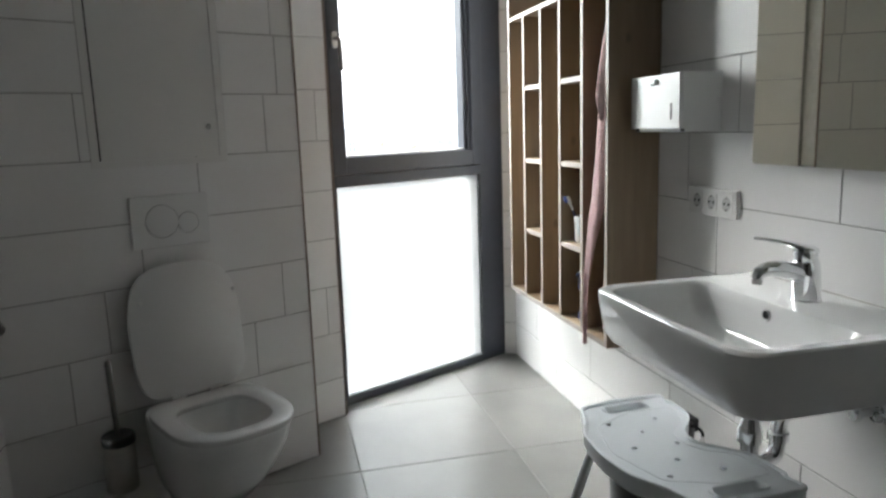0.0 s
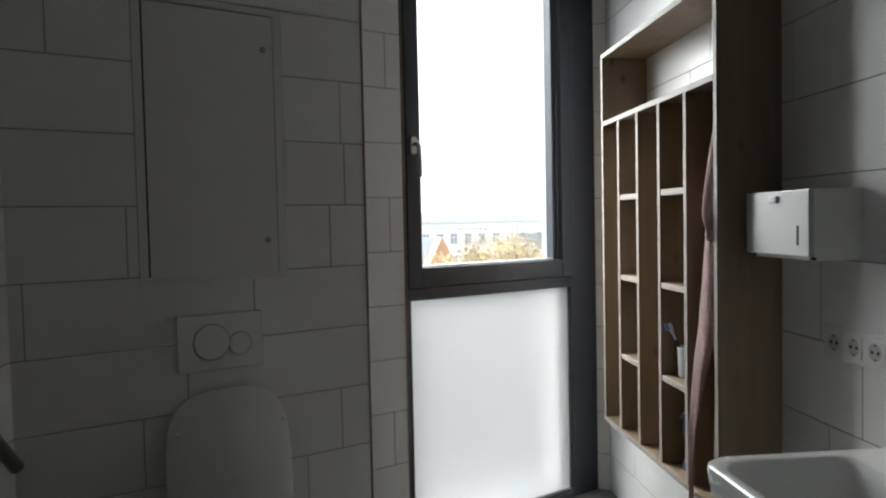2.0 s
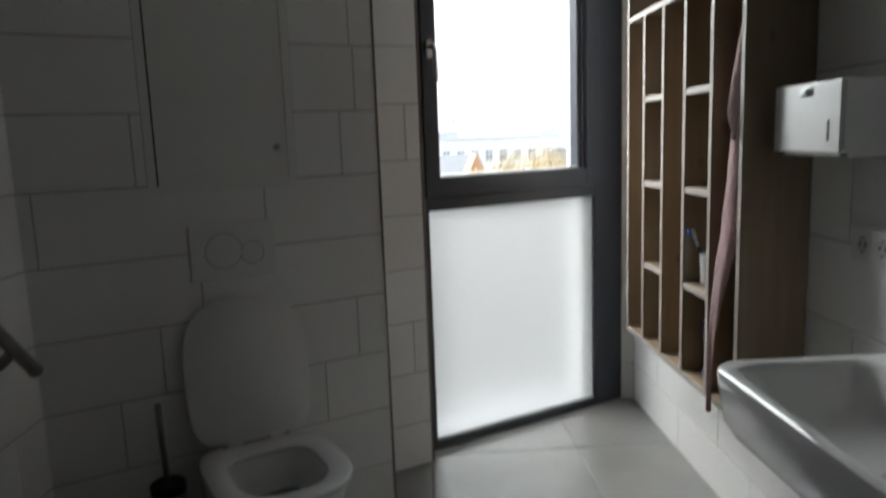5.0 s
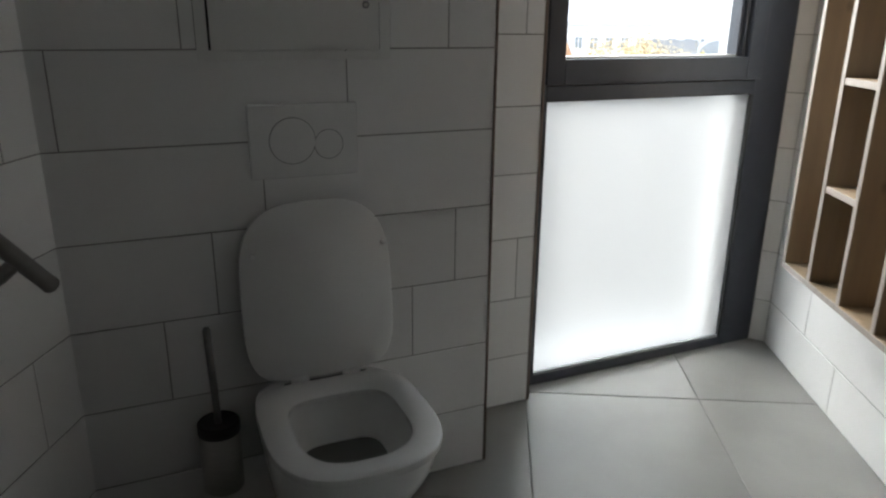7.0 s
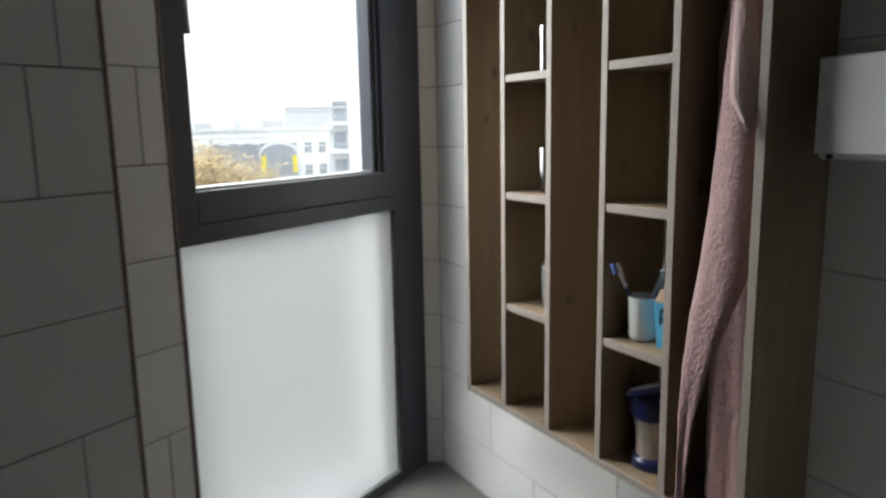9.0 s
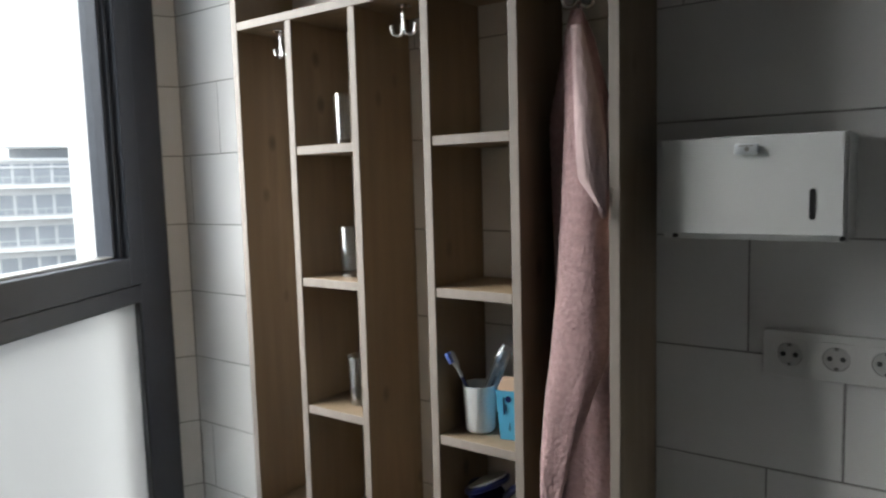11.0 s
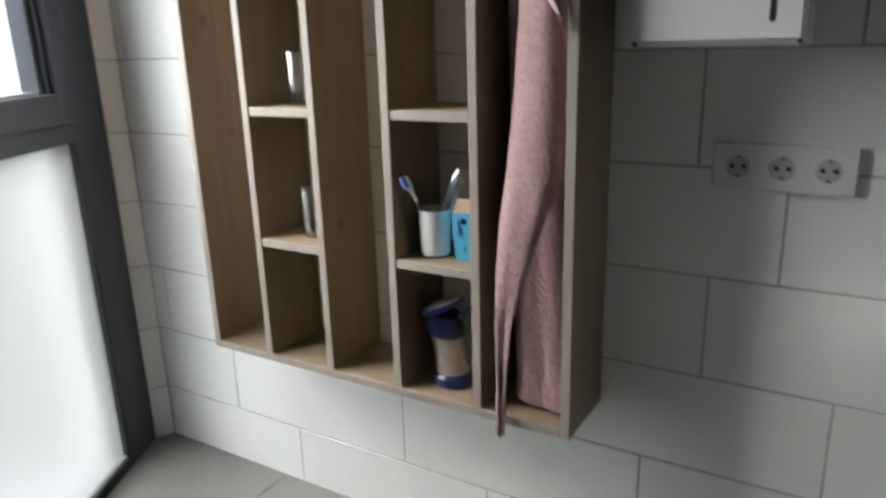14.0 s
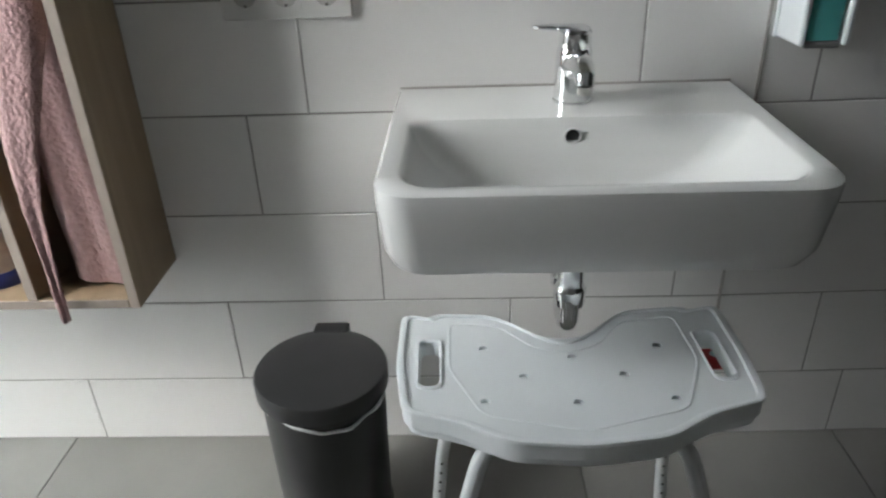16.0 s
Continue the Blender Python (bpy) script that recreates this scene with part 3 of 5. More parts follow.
cb = loft([[(-0.019, -0.019, 0), (0.019, -0.019, 0), (0.019, 0.019, 0), (-0.019, 0.019, 0)], [(-0.026, -0.026, 0.1), (0.026, -0.026, 0.1), (0.026, 0.026, 0.1), (-0.026, 0.026, 0.1)],
           [(-0.025, -0.025, 0.1), (0.025, -0.025, 0.1), (0.025, 0.025, 0.1), (-0.025, 0.025, 0.1)], [(-0.018, -0.018, 0.004), (0.018, -0.018, 0.004), (0.018, 0.018, 0.004), (-0.018, 0.018, 0.004)]])
part("carton_body", cb, BLUELIGHT, carton)
part("flap", loft([[(-0.026, -0.026, 0.1), (0.026, -0.026, 0.1), (0.026, -0.024, 0.1), (-0.026, -0.024, 0.1)], [(-0.016, -0.016, 0.128), (0.016, -0.016, 0.128), (0.016, -0.0145, 0.128), (-0.016, -0.0145, 0.128)]]), CARDTAN, carton, "tan cardboard flap")
part("flap", loft([[(-0.0265, -0.022, 0.1), (-0.025, -0.022, 0.1), (-0.025, 0.022, 0.1), (-0.0265, 0.022, 0.1)], [(-0.018, -0.014, 0.126), (-0.0165, -0.014, 0.126), (-0.0165, 0.014, 0.126), (-0.018, 0.014, 0.126)]]), CARDTAN, carton, "tan cardboard flap")
for y, z0, z1 in ((0.0085, 0.052, 0.086), (0.004, 0.058, 0.072), (-0.002, 0.020, 0.034)):
    x = -0.0194 - 0.07 * z1
    part("print_bar", box(x - 0.0002, -0.019, y, y + 0.0018, z0, z1), BLUEDARK, carton)
part("print_dot", loft([circle((-0.0254, 0.0, 0.083), 0.0065, 14, 'x'), circle((-0.0236, 0.0, 0.083), 0.0065, 14, 'x')]), BLUEDARK, carton)

jar = thing("storage_jar", pose(-0.100, -1.112, 0.5055), "slanted clear jar with navy blue base, collar and lid", "jar")


def slant(c0, c1, prof):
    """Rings along a slanted axis: share of the axis, radius, tilt of the ring."""
    a, b = Vector(c0), Vector(c1)
    rings = []
    for t, r, tilt in prof:
        c = a.lerp(b, t)
        rings.append([(c.x + r * math.cos(q), c.y + r * math.sin(q), c.z + r * math.sin(q) * tilt) for q in (2 * math.pi * k / 24 for k in range(24))])
    return loft(rings)


A0, A1 = (0, 0, 0), (0.004, 0.034, 0.175)
part("base", slant(A0, A1, [(0, 0.046, 0), (0.02, 0.048, 0), (0.11, 0.047, 0.02), (0.15, 0.040, 0.03)]), BLUEDARK, jar, smooth=True)
part("body", slant(A0, A1, [(0.14, 0.038, 0.03), (0.3, 0.034, 0.06), (0.5, 0.034, 0.1), (0.66, 0.037, 0.12)]), PINKCLEAR, jar, "clear body with pinkish content", smooth=True)
part("collar", slant(A0, A1, [(0.62, 0.040, 0.12), (0.66, 0.042, 0.14), (0.86, 0.040, 0.2), (0.90, 0.036, 0.25)]), BLUEDARK, jar, smooth=True)
lid = part("lid", slant((0.002, 0.026, 0.160), (0.002, 0.030, 0.19), [(0, 0.044, -0.42), (0.1, 0.047, -0.42), (0.35, 0.047, -0.42), (0.42, 0.044, -0.42)]), BLUEDARK, jar, smooth=True)
part("lid_film", slant((0.002, 0.026, 0.174), (0.002, 0.030, 0.19), [(0, 0.040, -0.42), (0.2, 0.040, -0.42)]), BAG, lid, "pale film on the lid", smooth=True)
part("spout", tube([(0.0, -0.018, 0.150), (0.0, -0.036, 0.170), (0.0, -0.048, 0.178)], 0.008, 10), BLUEDARK, jar, smooth=True)

# ---- paper towel dispenser ----
disp = thing("paper_towel_dispenser", RIGHT @ pose(1.5905, 0, 1.194), "white enamelled steel paper towel dispenser with level slot", "dispenser")
db = loft([[(x, y, 0) for x, y in ((-0.134, -0.112), (0.134, -0.112), (0.134, -0.001), (-0.134, -0.001))], [(x, y, 0.020) for x, y in ((-0.135, -0.124), (0.135, -0.124), (0.135, -0.001), (-0.135, -0.001))],
           [(x, y, 0.162) for x, y in ((-0.135, -0.124), (0.135, -0.124), (0.135, -0.001), (-0.135, -0.001))]])
bmesh.ops.bevel(db, geom=list(db.edges), offset=0.002, segments=2, affect='EDGES')
part("body", db, ENAMEL, disp)
fr = box(-0.133, 0.131, -0.131, -0.1242, 0.010, 0.161, 0.0015)
front = part("front_flap", fr, ENAMEL, disp)
part("slot", loft([[(x, y, z) for x, z in rounded([(0.086, 0.034), (0.094, 0.034), (0.094, 0.080), (0.086, 0.080)], 0.004)] for y in (-0.1318, -0.129)]), BLACK, front, "black level window slot")
lock = part("lock", box(-0.019, 0.016, -0.139, -0.1305, 0.133, 0.150, 0.003), WHITEPLASTIC, front, smooth=True)
part("keyhole", loft([circle((0.000, -0.1395, 0.1415), 0.0035, 14, 'y'), circle((0.000, -0.1385, 0.1415), 0.0035, 14, 'y')]), STEEL, lock)
for x in (-0.113, 0.129):
    part("hinge_pin", tube([(x, -0.1245, 0.006), (x, -0.112, 0.006)], 0.0038, 12), BLACK, disp, "dark hinge pin under the flap", smooth=True)
part("print_bar", box(-0.012, 0.010, -0.1396, -0.1388, 0.1455, 0.147), STEEL, lock)

# ---- triple power socket ----
sock = thing("power_socket", RIGHT @ pose(1.7045, 0, 0.994), "white triple power socket strip in one frame", "socket")
fo = [(-0.112, -0.0395), (0.112, -0.0395), (0.112, 0.0395), (-0.112, 0.0395)]
part("frame", loft([[(x, -0.0005, z) for x, z in rounded(fo, 0.006)], [(x, -0.008, z) for x, z in rounded(fo, 0.006)], [(x, -0.0105, z) for x, z in rounded(shrink(fo, 0.003), 0.005)]]), SOCKETWHITE, sock, smooth=True)
for dx in (-0.0695, 0, 0.0695):
    n = 24
    sq = []
    for k in range(n):
        a = 2 * math.pi * k / n
        m_ = 1 / max(abs(math.cos(a)), abs(math.sin(a)))
        sq.append((min(m_, 1.32) * 0.0265 * math.cos(a), min(m_, 1.32) * 0.0265 * math.sin(a)))
    ins = loft([[(dx + x, -0.0108, z) for x, z in sq], [(dx + x, -0.0125, z) for x, z in sq], [(dx + 0.0205 * math.cos(2 * math.pi * k / n), -0.0125, 0.0205 * math.sin(2 * math.pi * k / n)) for k in range(n)],
                [(dx + 0.0195 * math.cos(2 * math.pi * k / n), -0.0112, 0.0195 * math.sin(2 * math.pi * k / n)) for k in range(n)]], cap0=False)
    insert = part("socket_insert", ins, SOCKETWHITE, sock)
    well = part("well", loft([circle((dx, -0.0117, 0), 0.0192, n, 'y'), circle((dx, -0.01125, 0), 0.0192, n, 'y')]), SOCKETGREY, insert, "round socket well")
    for s in (-1, 1):
        part("pin_hole", loft([circle((dx + s * 0.0095, -0.0124, 0), 0.0042, 12, 'y'), circle((dx + s * 0.0095, -0.0116, 0), 0.0042, 12, 'y')]), BLACK, insert)
        part("earth_clip", box(dx - 0.003, dx + 0.003, -0.0135, -0.0116, s * 0.0165 - 0.0025, s * 0.0165 + 0.0025, 0.0006), DARKSTEEL, insert)

# ---- mirror ----
mir = thing("mirror", RIGHT @ pose(2.22, 0, 1.112), "frameless flat wall mirror with polished edge", "mirror")
mo = rounded([(-0.321, 0.0), (0.312, 0.0), (0.312, 0.9), (-0.321, 0.9)], 0.012, 4)
part("mirror_glass", loft([[(x, y, z) for x, z in shrink(mo, 0.001)] for y in (-0.0305, -0.0265)]), MIRROR, mir)
part("mirror_edge", loft([[(x, y, z) for x, z in mo] for y in (-0.0264, -0.0225)]), STEEL, mir, "polished glass edge")
part("backing", box(-0.28, 0.27, -0.0224, -0.0005, 0.04, 0.86, 0.002), SILLMETAL, mir, "grey mounting panel behind the glass")

# ---- washbasin ----
basin = thing("washbasin", pose(0, -2.180, 0.826), "white porcelain rectangular wall-hung washbasin", "washbasin")
HW, FX = 0.2955, -0.470
back_r = 0.012
rings = []
for dz, ins, fr_ in ((-0.136, 0.034, 0.070), (-0.135, 0.022, 0.048), (-0.129, 0.014, 0.030), (-0.10, 0.007, 0.013), (-0.030, 0.002, 0.003), (-0.012, 0.0015, 0.001), (-0.004, 0.002, 0.002), (0.0, 0.006, 0.007)):
    rr_ = 0.052 + ins * 0.2
    rings.append(rrect(FX + fr_, -0.001, -HW + ins, HW - ins, (back_r, rr_, rr_, back_r), dz))
# rim and inner bowl
for dz, fr_, bk, ins in ((0.0, 0.022, -0.160, 0.030), (-0.003, 0.027, -0.174, 0.035), (-0.012, 0.030, -0.180, 0.040), (-0.030, 0.035, -0.184, 0.048), (-0.060, 0.046, -0.190, 0.072), (-0.085, 0.064, -0.199, 0.112), (-0.100, 0.092, -0.214, 0.165), (-0.106, 0.120, -0.235, 0.21), (-0.109, 0.148, -0.262, 0.27)):
    q = min(0.045 + ins * 0.25, 0.06)
    q2 = min(q, (HW - ins) * 0.7, (bk - FX - fr_) * 0.45)
    rings.append(rrect(FX + fr_, bk, -HW + ins, HW - ins, (q2 * 0.7, q2, q2, q2 * 0.7), dz))
part("bowl", loft(rings), PORCELAIN, basin, smooth=True)
part("overflow_hole", loft([circle((-0.1855, 0.008, -0.030), 0.0115, 20, 'x'), circle((-0.180, 0.008, -0.030), 0.0115, 20, 'x')]), BLACK, basin, "dark overflow hole")
part("overflow_ring", loft([circle((-0.1850, 0.008, -0.030), 0.0135, 20, 'x'), circle((-0.1875, 0.008, -0.030), 0.0125, 20, 'x'), circle((-0.1875, 0.008, -0.030), 0.0112, 20, 'x'), circle((-0.1855, 0.008, -0.030), 0.0112, 20, 'x')], closed=True), PORCELAIN, basin, smooth=True)
part("drain", lathe([(0.031, -0.1095), (0.031, -0.107), (0.026, -0.1055), (0.001, -0.1055)], 24), CHROME, basin, "chrome drain plug", pose(-0.285, 0, 0), smooth=True)
part("silicone_joint", box(-0.004, -0.0005, -HW + 0.004, HW - 0.004, 0.0003, 0.0035), SILICONE, basin)

tap = thing("basin_tap", pose(-0.092, -2.181, 0.8245), "chrome single-lever basin mixer tap", "tap")
part("body", tube([(0, 0, 0), (0, 0, 0.004), (0, 0, 0.006), (-0.003, 0, 0.06), (-0.006, 0, 0.085), (-0.007, 0, 0.092)], 0.024, 24, radii=[0.032, 0.032, 0.030, 0.0295, 0.0285, 0.025]), CHROME, tap, smooth=True)
part("spout", tube([(0.0, 0, 0.052), (-0.03, 0, 0.066), (-0.07, 0, 0.077), (-0.105, 0, 0.078), (-0.125, 0, 0.070), (-0.128, 0, 0.060)], 0.016, 16, radii=[0.022, 0.0215, 0.019, 0.017, 0.015, 0.013]), CHROME, tap, smooth=True)
part("aerator", lathe([(0.011, 0.046), (0.011, 0.058)], 18), STEEL, tap, "", pose(-0.128, 0, 0.002))
part("cartridge", lathe([(0.0245, 0.0), (0.026, 0.010), (0.024, 0.024), (0.012, 0.029)], 24), CHROME, tap, "", pose(-0.007, 0, 0.091, 0, -6, 0), smooth=True)
lv = []
for k, (d_, w_, z_, h_) in enumerate(((-0.026, 0.012, 0.112, 0.006), (-0.015, 0.021, 0.114, 0.010), (0.01, 0.0215, 0.119, 0.009), (0.04, 0.016, 0.127, 0.006), (0.075, 0.0125, 0.133, 0.0045), (0.1, 0.010, 0.136, 0.0035), (0.106, 0.005, 0.137, 0.002))):
    lv.append([(d_, w_ * math.cos(a), z_ + h_ * math.sin(a)) for a in (2 * math.pi * i / 16 for i in range(16))])
part("lever", loft(lv), CHROME, tap, "", pose(-0.007, 0, 0, 0, 0, 138), smooth=True)

trap = thing("drain_trap", pose(-0.218, -2.177, 0), "chrome drain trap under the washbasin", "drain trap")
part("pipe", tube(arc([(0, 0, 0.690), (0, 0, 0.455), (0.072, 0, 0.455), (0.078, 0, 0.575), (0.172, -0.045, 0.605), (0.221, -0.080, 0.632)], 0.042, 8), 0.0185, 16), CHROME, trap, smooth=True)
part("collar", lathe([(0.019, 0.505), (0.0265, 0.508), (0.0275, 0.536), (0.025, 0.542), (0.022, 0.548), (0.022, 0.60), (0.019, 0.602)], 24), CHROME, trap, smooth=True)
part("collar", lathe([(0.019, 0.50), (0.024, 0.503), (0.024, 0.520), (0.019, 0.523)], 20), CHROME, trap, "", pose(0.0745, 0, 0), smooth=True)
part("wall_flange", lathe([(0.034, 0), (0.034, 0.004), (0.026, 0.014), (0.018, 0.016)], 24), CHROME, trap, "", pose(0.2212, -0.080, 0.632, 0, -90, 0), smooth=True)
part("coupling_nut", lathe([(0.0175, -0.014), (0.0235, -0.012), (0.0235, 0.012), (0.0175, 0.014)], 8), CHROME, trap, "", pose(0.168, -0.042, 0.6035, 0, 82, -26))
for k, y in enumerate((-2.30, -2.14)):
    v = thing("angle_valve", pose(0, y, 0.60), "small chrome angle valve on the wall", "valve", "angle valves")
    part("rosette", lathe([(0.026, 0), (0.025, 0.005), (0.012, 0.009)], 20), CHROME, v, "", pose(-0.0005, 0, 0, 0, -90, 0), smooth=True)
    part("valve_body", tube([(-0.006, 0, 0), (-0.050, 0, 0)], 0.0095), CHROME, v, smooth=True)
    part("knob", lathe([(0.014, 0), (0.015, 0.010), (0.012, 0.016)], 12), CHROME, v, "", pose(-0.050, 0, 0, 0, -90, 0), smooth=True)
    part("supply_hose", tube([(-0.038, 0, 0.008), (-0.038, 0.0, 0.03), (-0.05, 0.012 * (1 - 2 * k), 0.062), (-0.055, 0.014 * (1 - 2 * k), 0.10)], 0.0045, 8), STEEL, v, smooth=True)

# ---- soap dispenser on the wall end ----
soap = thing("soap_dispenser", RIGHT @ pose(2.570, 0, 0.900, 0, 0, 1.6), "white wall soap dispenser with teal soap window", "dispenser")
part("back_plate", box(-0.042, 0.042, -0.012, -0.0015, 0, 0.24, 0.004), WHITEPLASTIC, soap)
part("soap_bottle", loft([rrect(-0.027, 0.027, -0.095, -0.014, (0.01,) * 4, z) for z in (0.012, 0.018, 0.2)]), GELTEAL, soap, "translucent bottle with teal soap", smooth=True)
part("side_cheek", box(-0.041, -0.029, -0.10, -0.0125, 0.004, 0.24, 0.005), WHITEPLASTIC, soap)
part("side_cheek", box(0.029, 0.041, -0.10, -0.0125, 0.004, 0.24, 0.005), WHITEPLASTIC, soap)
part("drip_edge", box(-0.028, 0.028, -0.095, -0.0125, 0.0, 0.011, 0.003), RUBBERGREY, soap)

# ---- shower stool ----
stool = thing("shower_stool", pose(-0.426, -2.158, 0, 0, 0, 2.0) @ Matrix.Diagonal((0.905, 0.955, 1.01, 1.0)) @ Matrix.Translation((0.4520, 2.1544, 0.0)), "white plastic shower stool with hand grips and tube legs", "stool")
SZ = 0.515
outline = [(-0.275, -1.885), (-0.290, -1.930), (-0.278, -1.945), (-0.285, -2.030), (-0.315, -2.070), (-0.358, -2.110), (-0.370, -2.150), (-0.358, -2.190), (-0.315, -2.230), (-0.285, -2.265), (-0.278, -2.36),
           (-0.290, -2.375), (-0.275, -2.425), (-0.42, -2.425), (-0.535, -2.415), (-0.560, -2.33), (-0.605, -2.26), (-0.618, -2.155), (-0.605, -2.045), (-0.560, -1.97), (-0.535, -1.895), (-0.42, -1.882)]
ol = rounded(outline, 0.022, 4)


def seat_plate(outer, holes):
    """A plate with through holes, bridged into strips by triangle fill."""
    bm = bmesh.new()
    loops = []
    for lp in [outer] + holes:
        vs = [bm.verts.new((x, y, SZ)) for x, y in lp]
        loops.append(vs)
        for a, b in zip(vs, vs[1:] + vs[:1]):
            bm.edges.new((a, b))
    bmesh.ops.triangle_fill(bm, use_beauty=True, use_dissolve=False, edges=list(bm.edges))
    r = bmesh.ops.extrude_face_region(bm, geom=list(bm.faces))
    vs = [v for v in r["geom"] if isinstance(v, bmesh.types.BMVert)]
    bmesh.ops.translate(bm, verts=vs, vec=(0, 0, -0.026))
    return bm


def slot_loop(x0, x1, y, w):
    return rounded([(x0, y - w), (x1, y - w), (x1, y + w), (x0, y + w)], w * 0.95, 5)


hole_xy = [(-0.355, -2.012), (-0.385, -2.150), (-0.362, -2.290), (-0.432, -2.070), (-0.435, -2.222), (-0.490, -2.008), (-0.498, -2.142), (-0.497, -2.284)]
grips = [slot_loop(-0.475, -0.355, -1.932, 0.016), slot_loop(-0.475, -0.355, -2.378, 0.016)]
hole_xy = [(x - 0.026, y - 0.006) for x, y in hole_xy]
dots = [[(x + 0.0075 * math.cos(a), y + 0.0075 * math.sin(a)) for a in (2 * math.pi * i / 10 for i in range(10))] for x, y in hole_xy]
part("seat", seat_plate(ol, grips + dots), WHITEPLASTIC, stool)
for x, y in hole_xy:
    part("drain_dimple", loft([circle((x, y, SZ - 0.012), 0.0078, 12), circle((x, y, SZ - 0.006), 0.0078, 12)]), WHITEPLASTIC, stool)


def rim(loop, w, h, z, mat, name, parent):
    outer, inner = shrink(loop, -w / 2), shrink(loop, w / 2)
    secs = [[(x, y, z) for x, y in outer], [(x, y, z + h * 0.75) for x, y in shrink(loop, -w * 0.42)], [(x, y, z + h) for x, y in shrink(loop, -w * 0.1)], [(x, y, z + h * 0.75) for x, y in shrink(loop, w * 0.35)], [(x, y, z) for x, y in inner]]
    part(name, loft(secs, closed=True), mat, parent, smooth=True)


rim(shrink(ol, 0.004), 0.014, 0.006, SZ - 0.001, WHITEPLASTIC, "rim_bead", stool)
for g_ in grips:
    rim(shrink(g_, -0.006), 0.010, 0.004, SZ - 0.001, WHITEPLASTIC, "grip_bead", stool)
rim(rounded([(-0.300, -1.965), (-0.315, -2.045), (-0.385, -2.10), (-0.398, -2.15), (-0.385, -2.20), (-0.315, -2.25), (-0.300, -2.345), (-0.43, -2.35), (-0.545, -2.30), (-0.585, -2.155), (-0.545, -2.01), (-0.43, -1.962)], 0.02), 0.006, 0.0018, SZ - 0.0005, WHITEPLASTIC, "seat_bead", stool)
part("skirt", loft([[(x, y, SZ - 0.004) for x, y in shrink(ol, 0.001)], [(x, y, SZ - 0.040) for x, y in shrink(ol, 0.006)], [(x, y, SZ - 0.040) for x, y in shrink(ol, 0.011)], [(x, y, SZ - 0.008) for x, y in shrink(ol, 0.010)]], closed=True), WHITEPLASTIC, stool, smooth=True)
for sx, sy in ((-0.555, -2.02), (-0.555, -2.29), (-0.335, -2.02), (-0.335, -2.29)):
    s1 = -1 if sx < -0.45 else 1
    s2 = 1 if sy > -2.15 else -1
    leg = part("leg", tube(arc([(sx - s1 * 0.05, sy - s2 * 0.05, SZ - 0.048), (sx, sy + s2 * 0.012, SZ - 0.050), (sx + s1 * 0.045, sy + s2 * 0.075, 0.25), (sx + s1 * 0.062, sy + s2 * 0.095, 0.035)], 0.05, 7), 0.0125, 14), TUBE, stool, smooth=True)
    part("rubber_foot", lathe([(0.024, 0.0), (0.024, 0.010), (0.017, 0.022), (0.0165, 0.05)], 18), RUBBERGREY, leg, "", pose(sx + s1 * 0.063, sy + s2 * 0.097, 0.0005), smooth=True)
    hb = bmesh.new()
    for k in range(6):
        zz = 0.08 + 0.025 * k
        tt = (0.25 - zz) / 0.215
        cxx, cyy = sx + s1 * (0.045 + 0.017 * tt), sy + s2 * (0.075 + 0.020 * tt)
        loft([circle((cxx - 0.0128, cyy, zz), 0.003, 8, 'x'), circle((cxx - 0.0118, cyy, zz), 0.003, 8, 'x')], bm=hb)
    part("height_holes", hb, BLACK, leg)
for y in (-2.02, -2.29):
    part("cross_bar", tube([(-0.56, y, SZ - 0.048), (-0.33, y, SZ - 0.048)], 0.011), TUBE, stool, smooth=True)
part("tag", box(-0.372, -0.338, -2.420, -2.385, SZ - 0.062, SZ - 0.041, 0.003), REDTAG, stool, "small red tag with a white dot under the grip")
part("tag_dot", loft([circle((-0.356, -2.404, SZ - 0.0412), 0.008, 14), circle((-0.356, -2.404, SZ - 0.0404), 0.008, 14)]), WHITEPLASTIC, stool, "white dot")
part("strap", tube(arc([(-0.305, -2.040, SZ - 0.022), (-0.288, -2.056, SZ - 0.016), (-0.278, -2.074, SZ - 0.024), (-0.277, -2.078, SZ - 0.036)], 0.012), 0.0042, 10, ), BLACK, stool, "black rubber strap", smooth=True)
part("strap_ring", tube(arc([(-0.277, -2.078, SZ - 0.032), (-0.275, -2.082, SZ - 0.056), (-0.278, -2.070, SZ - 0.056), (-0.278, -2.074, SZ - 0.034)], 0.005), 0.0013, 8), STEEL, stool, smooth=True)

# ---- pedal bin ----
pbin = thing("pedal_bin", pose(-0.207, -1.727, 0), "black metal pedal bin with dark grey lid and liner", "bin")
pbin.matrix_world = pbin.matrix_world @ Matrix.Diagonal((0.965, 0.965, 0.985, 1.0))
part("body", lathe([(0.108, 0.001), (0.113, 0.012), (0.117, 0.20), (0.120, 0.335), (0.118, 0.337)], 48), DARKMETAL, pbin, smooth=True)
part("base_ring", lathe([(0.114, 0.0005), (0.1165, 0.004), (0.1165, 0.016), (0.1145, 0.018)], 48), BLACK, pbin, smooth=True)
part("collar", lathe([(0.1205, 0.322), (0.1225, 0.326), (0.1225, 0.338), (0.119, 0.340)], 48), BLACK, pbin, smooth=True)
nb = 64
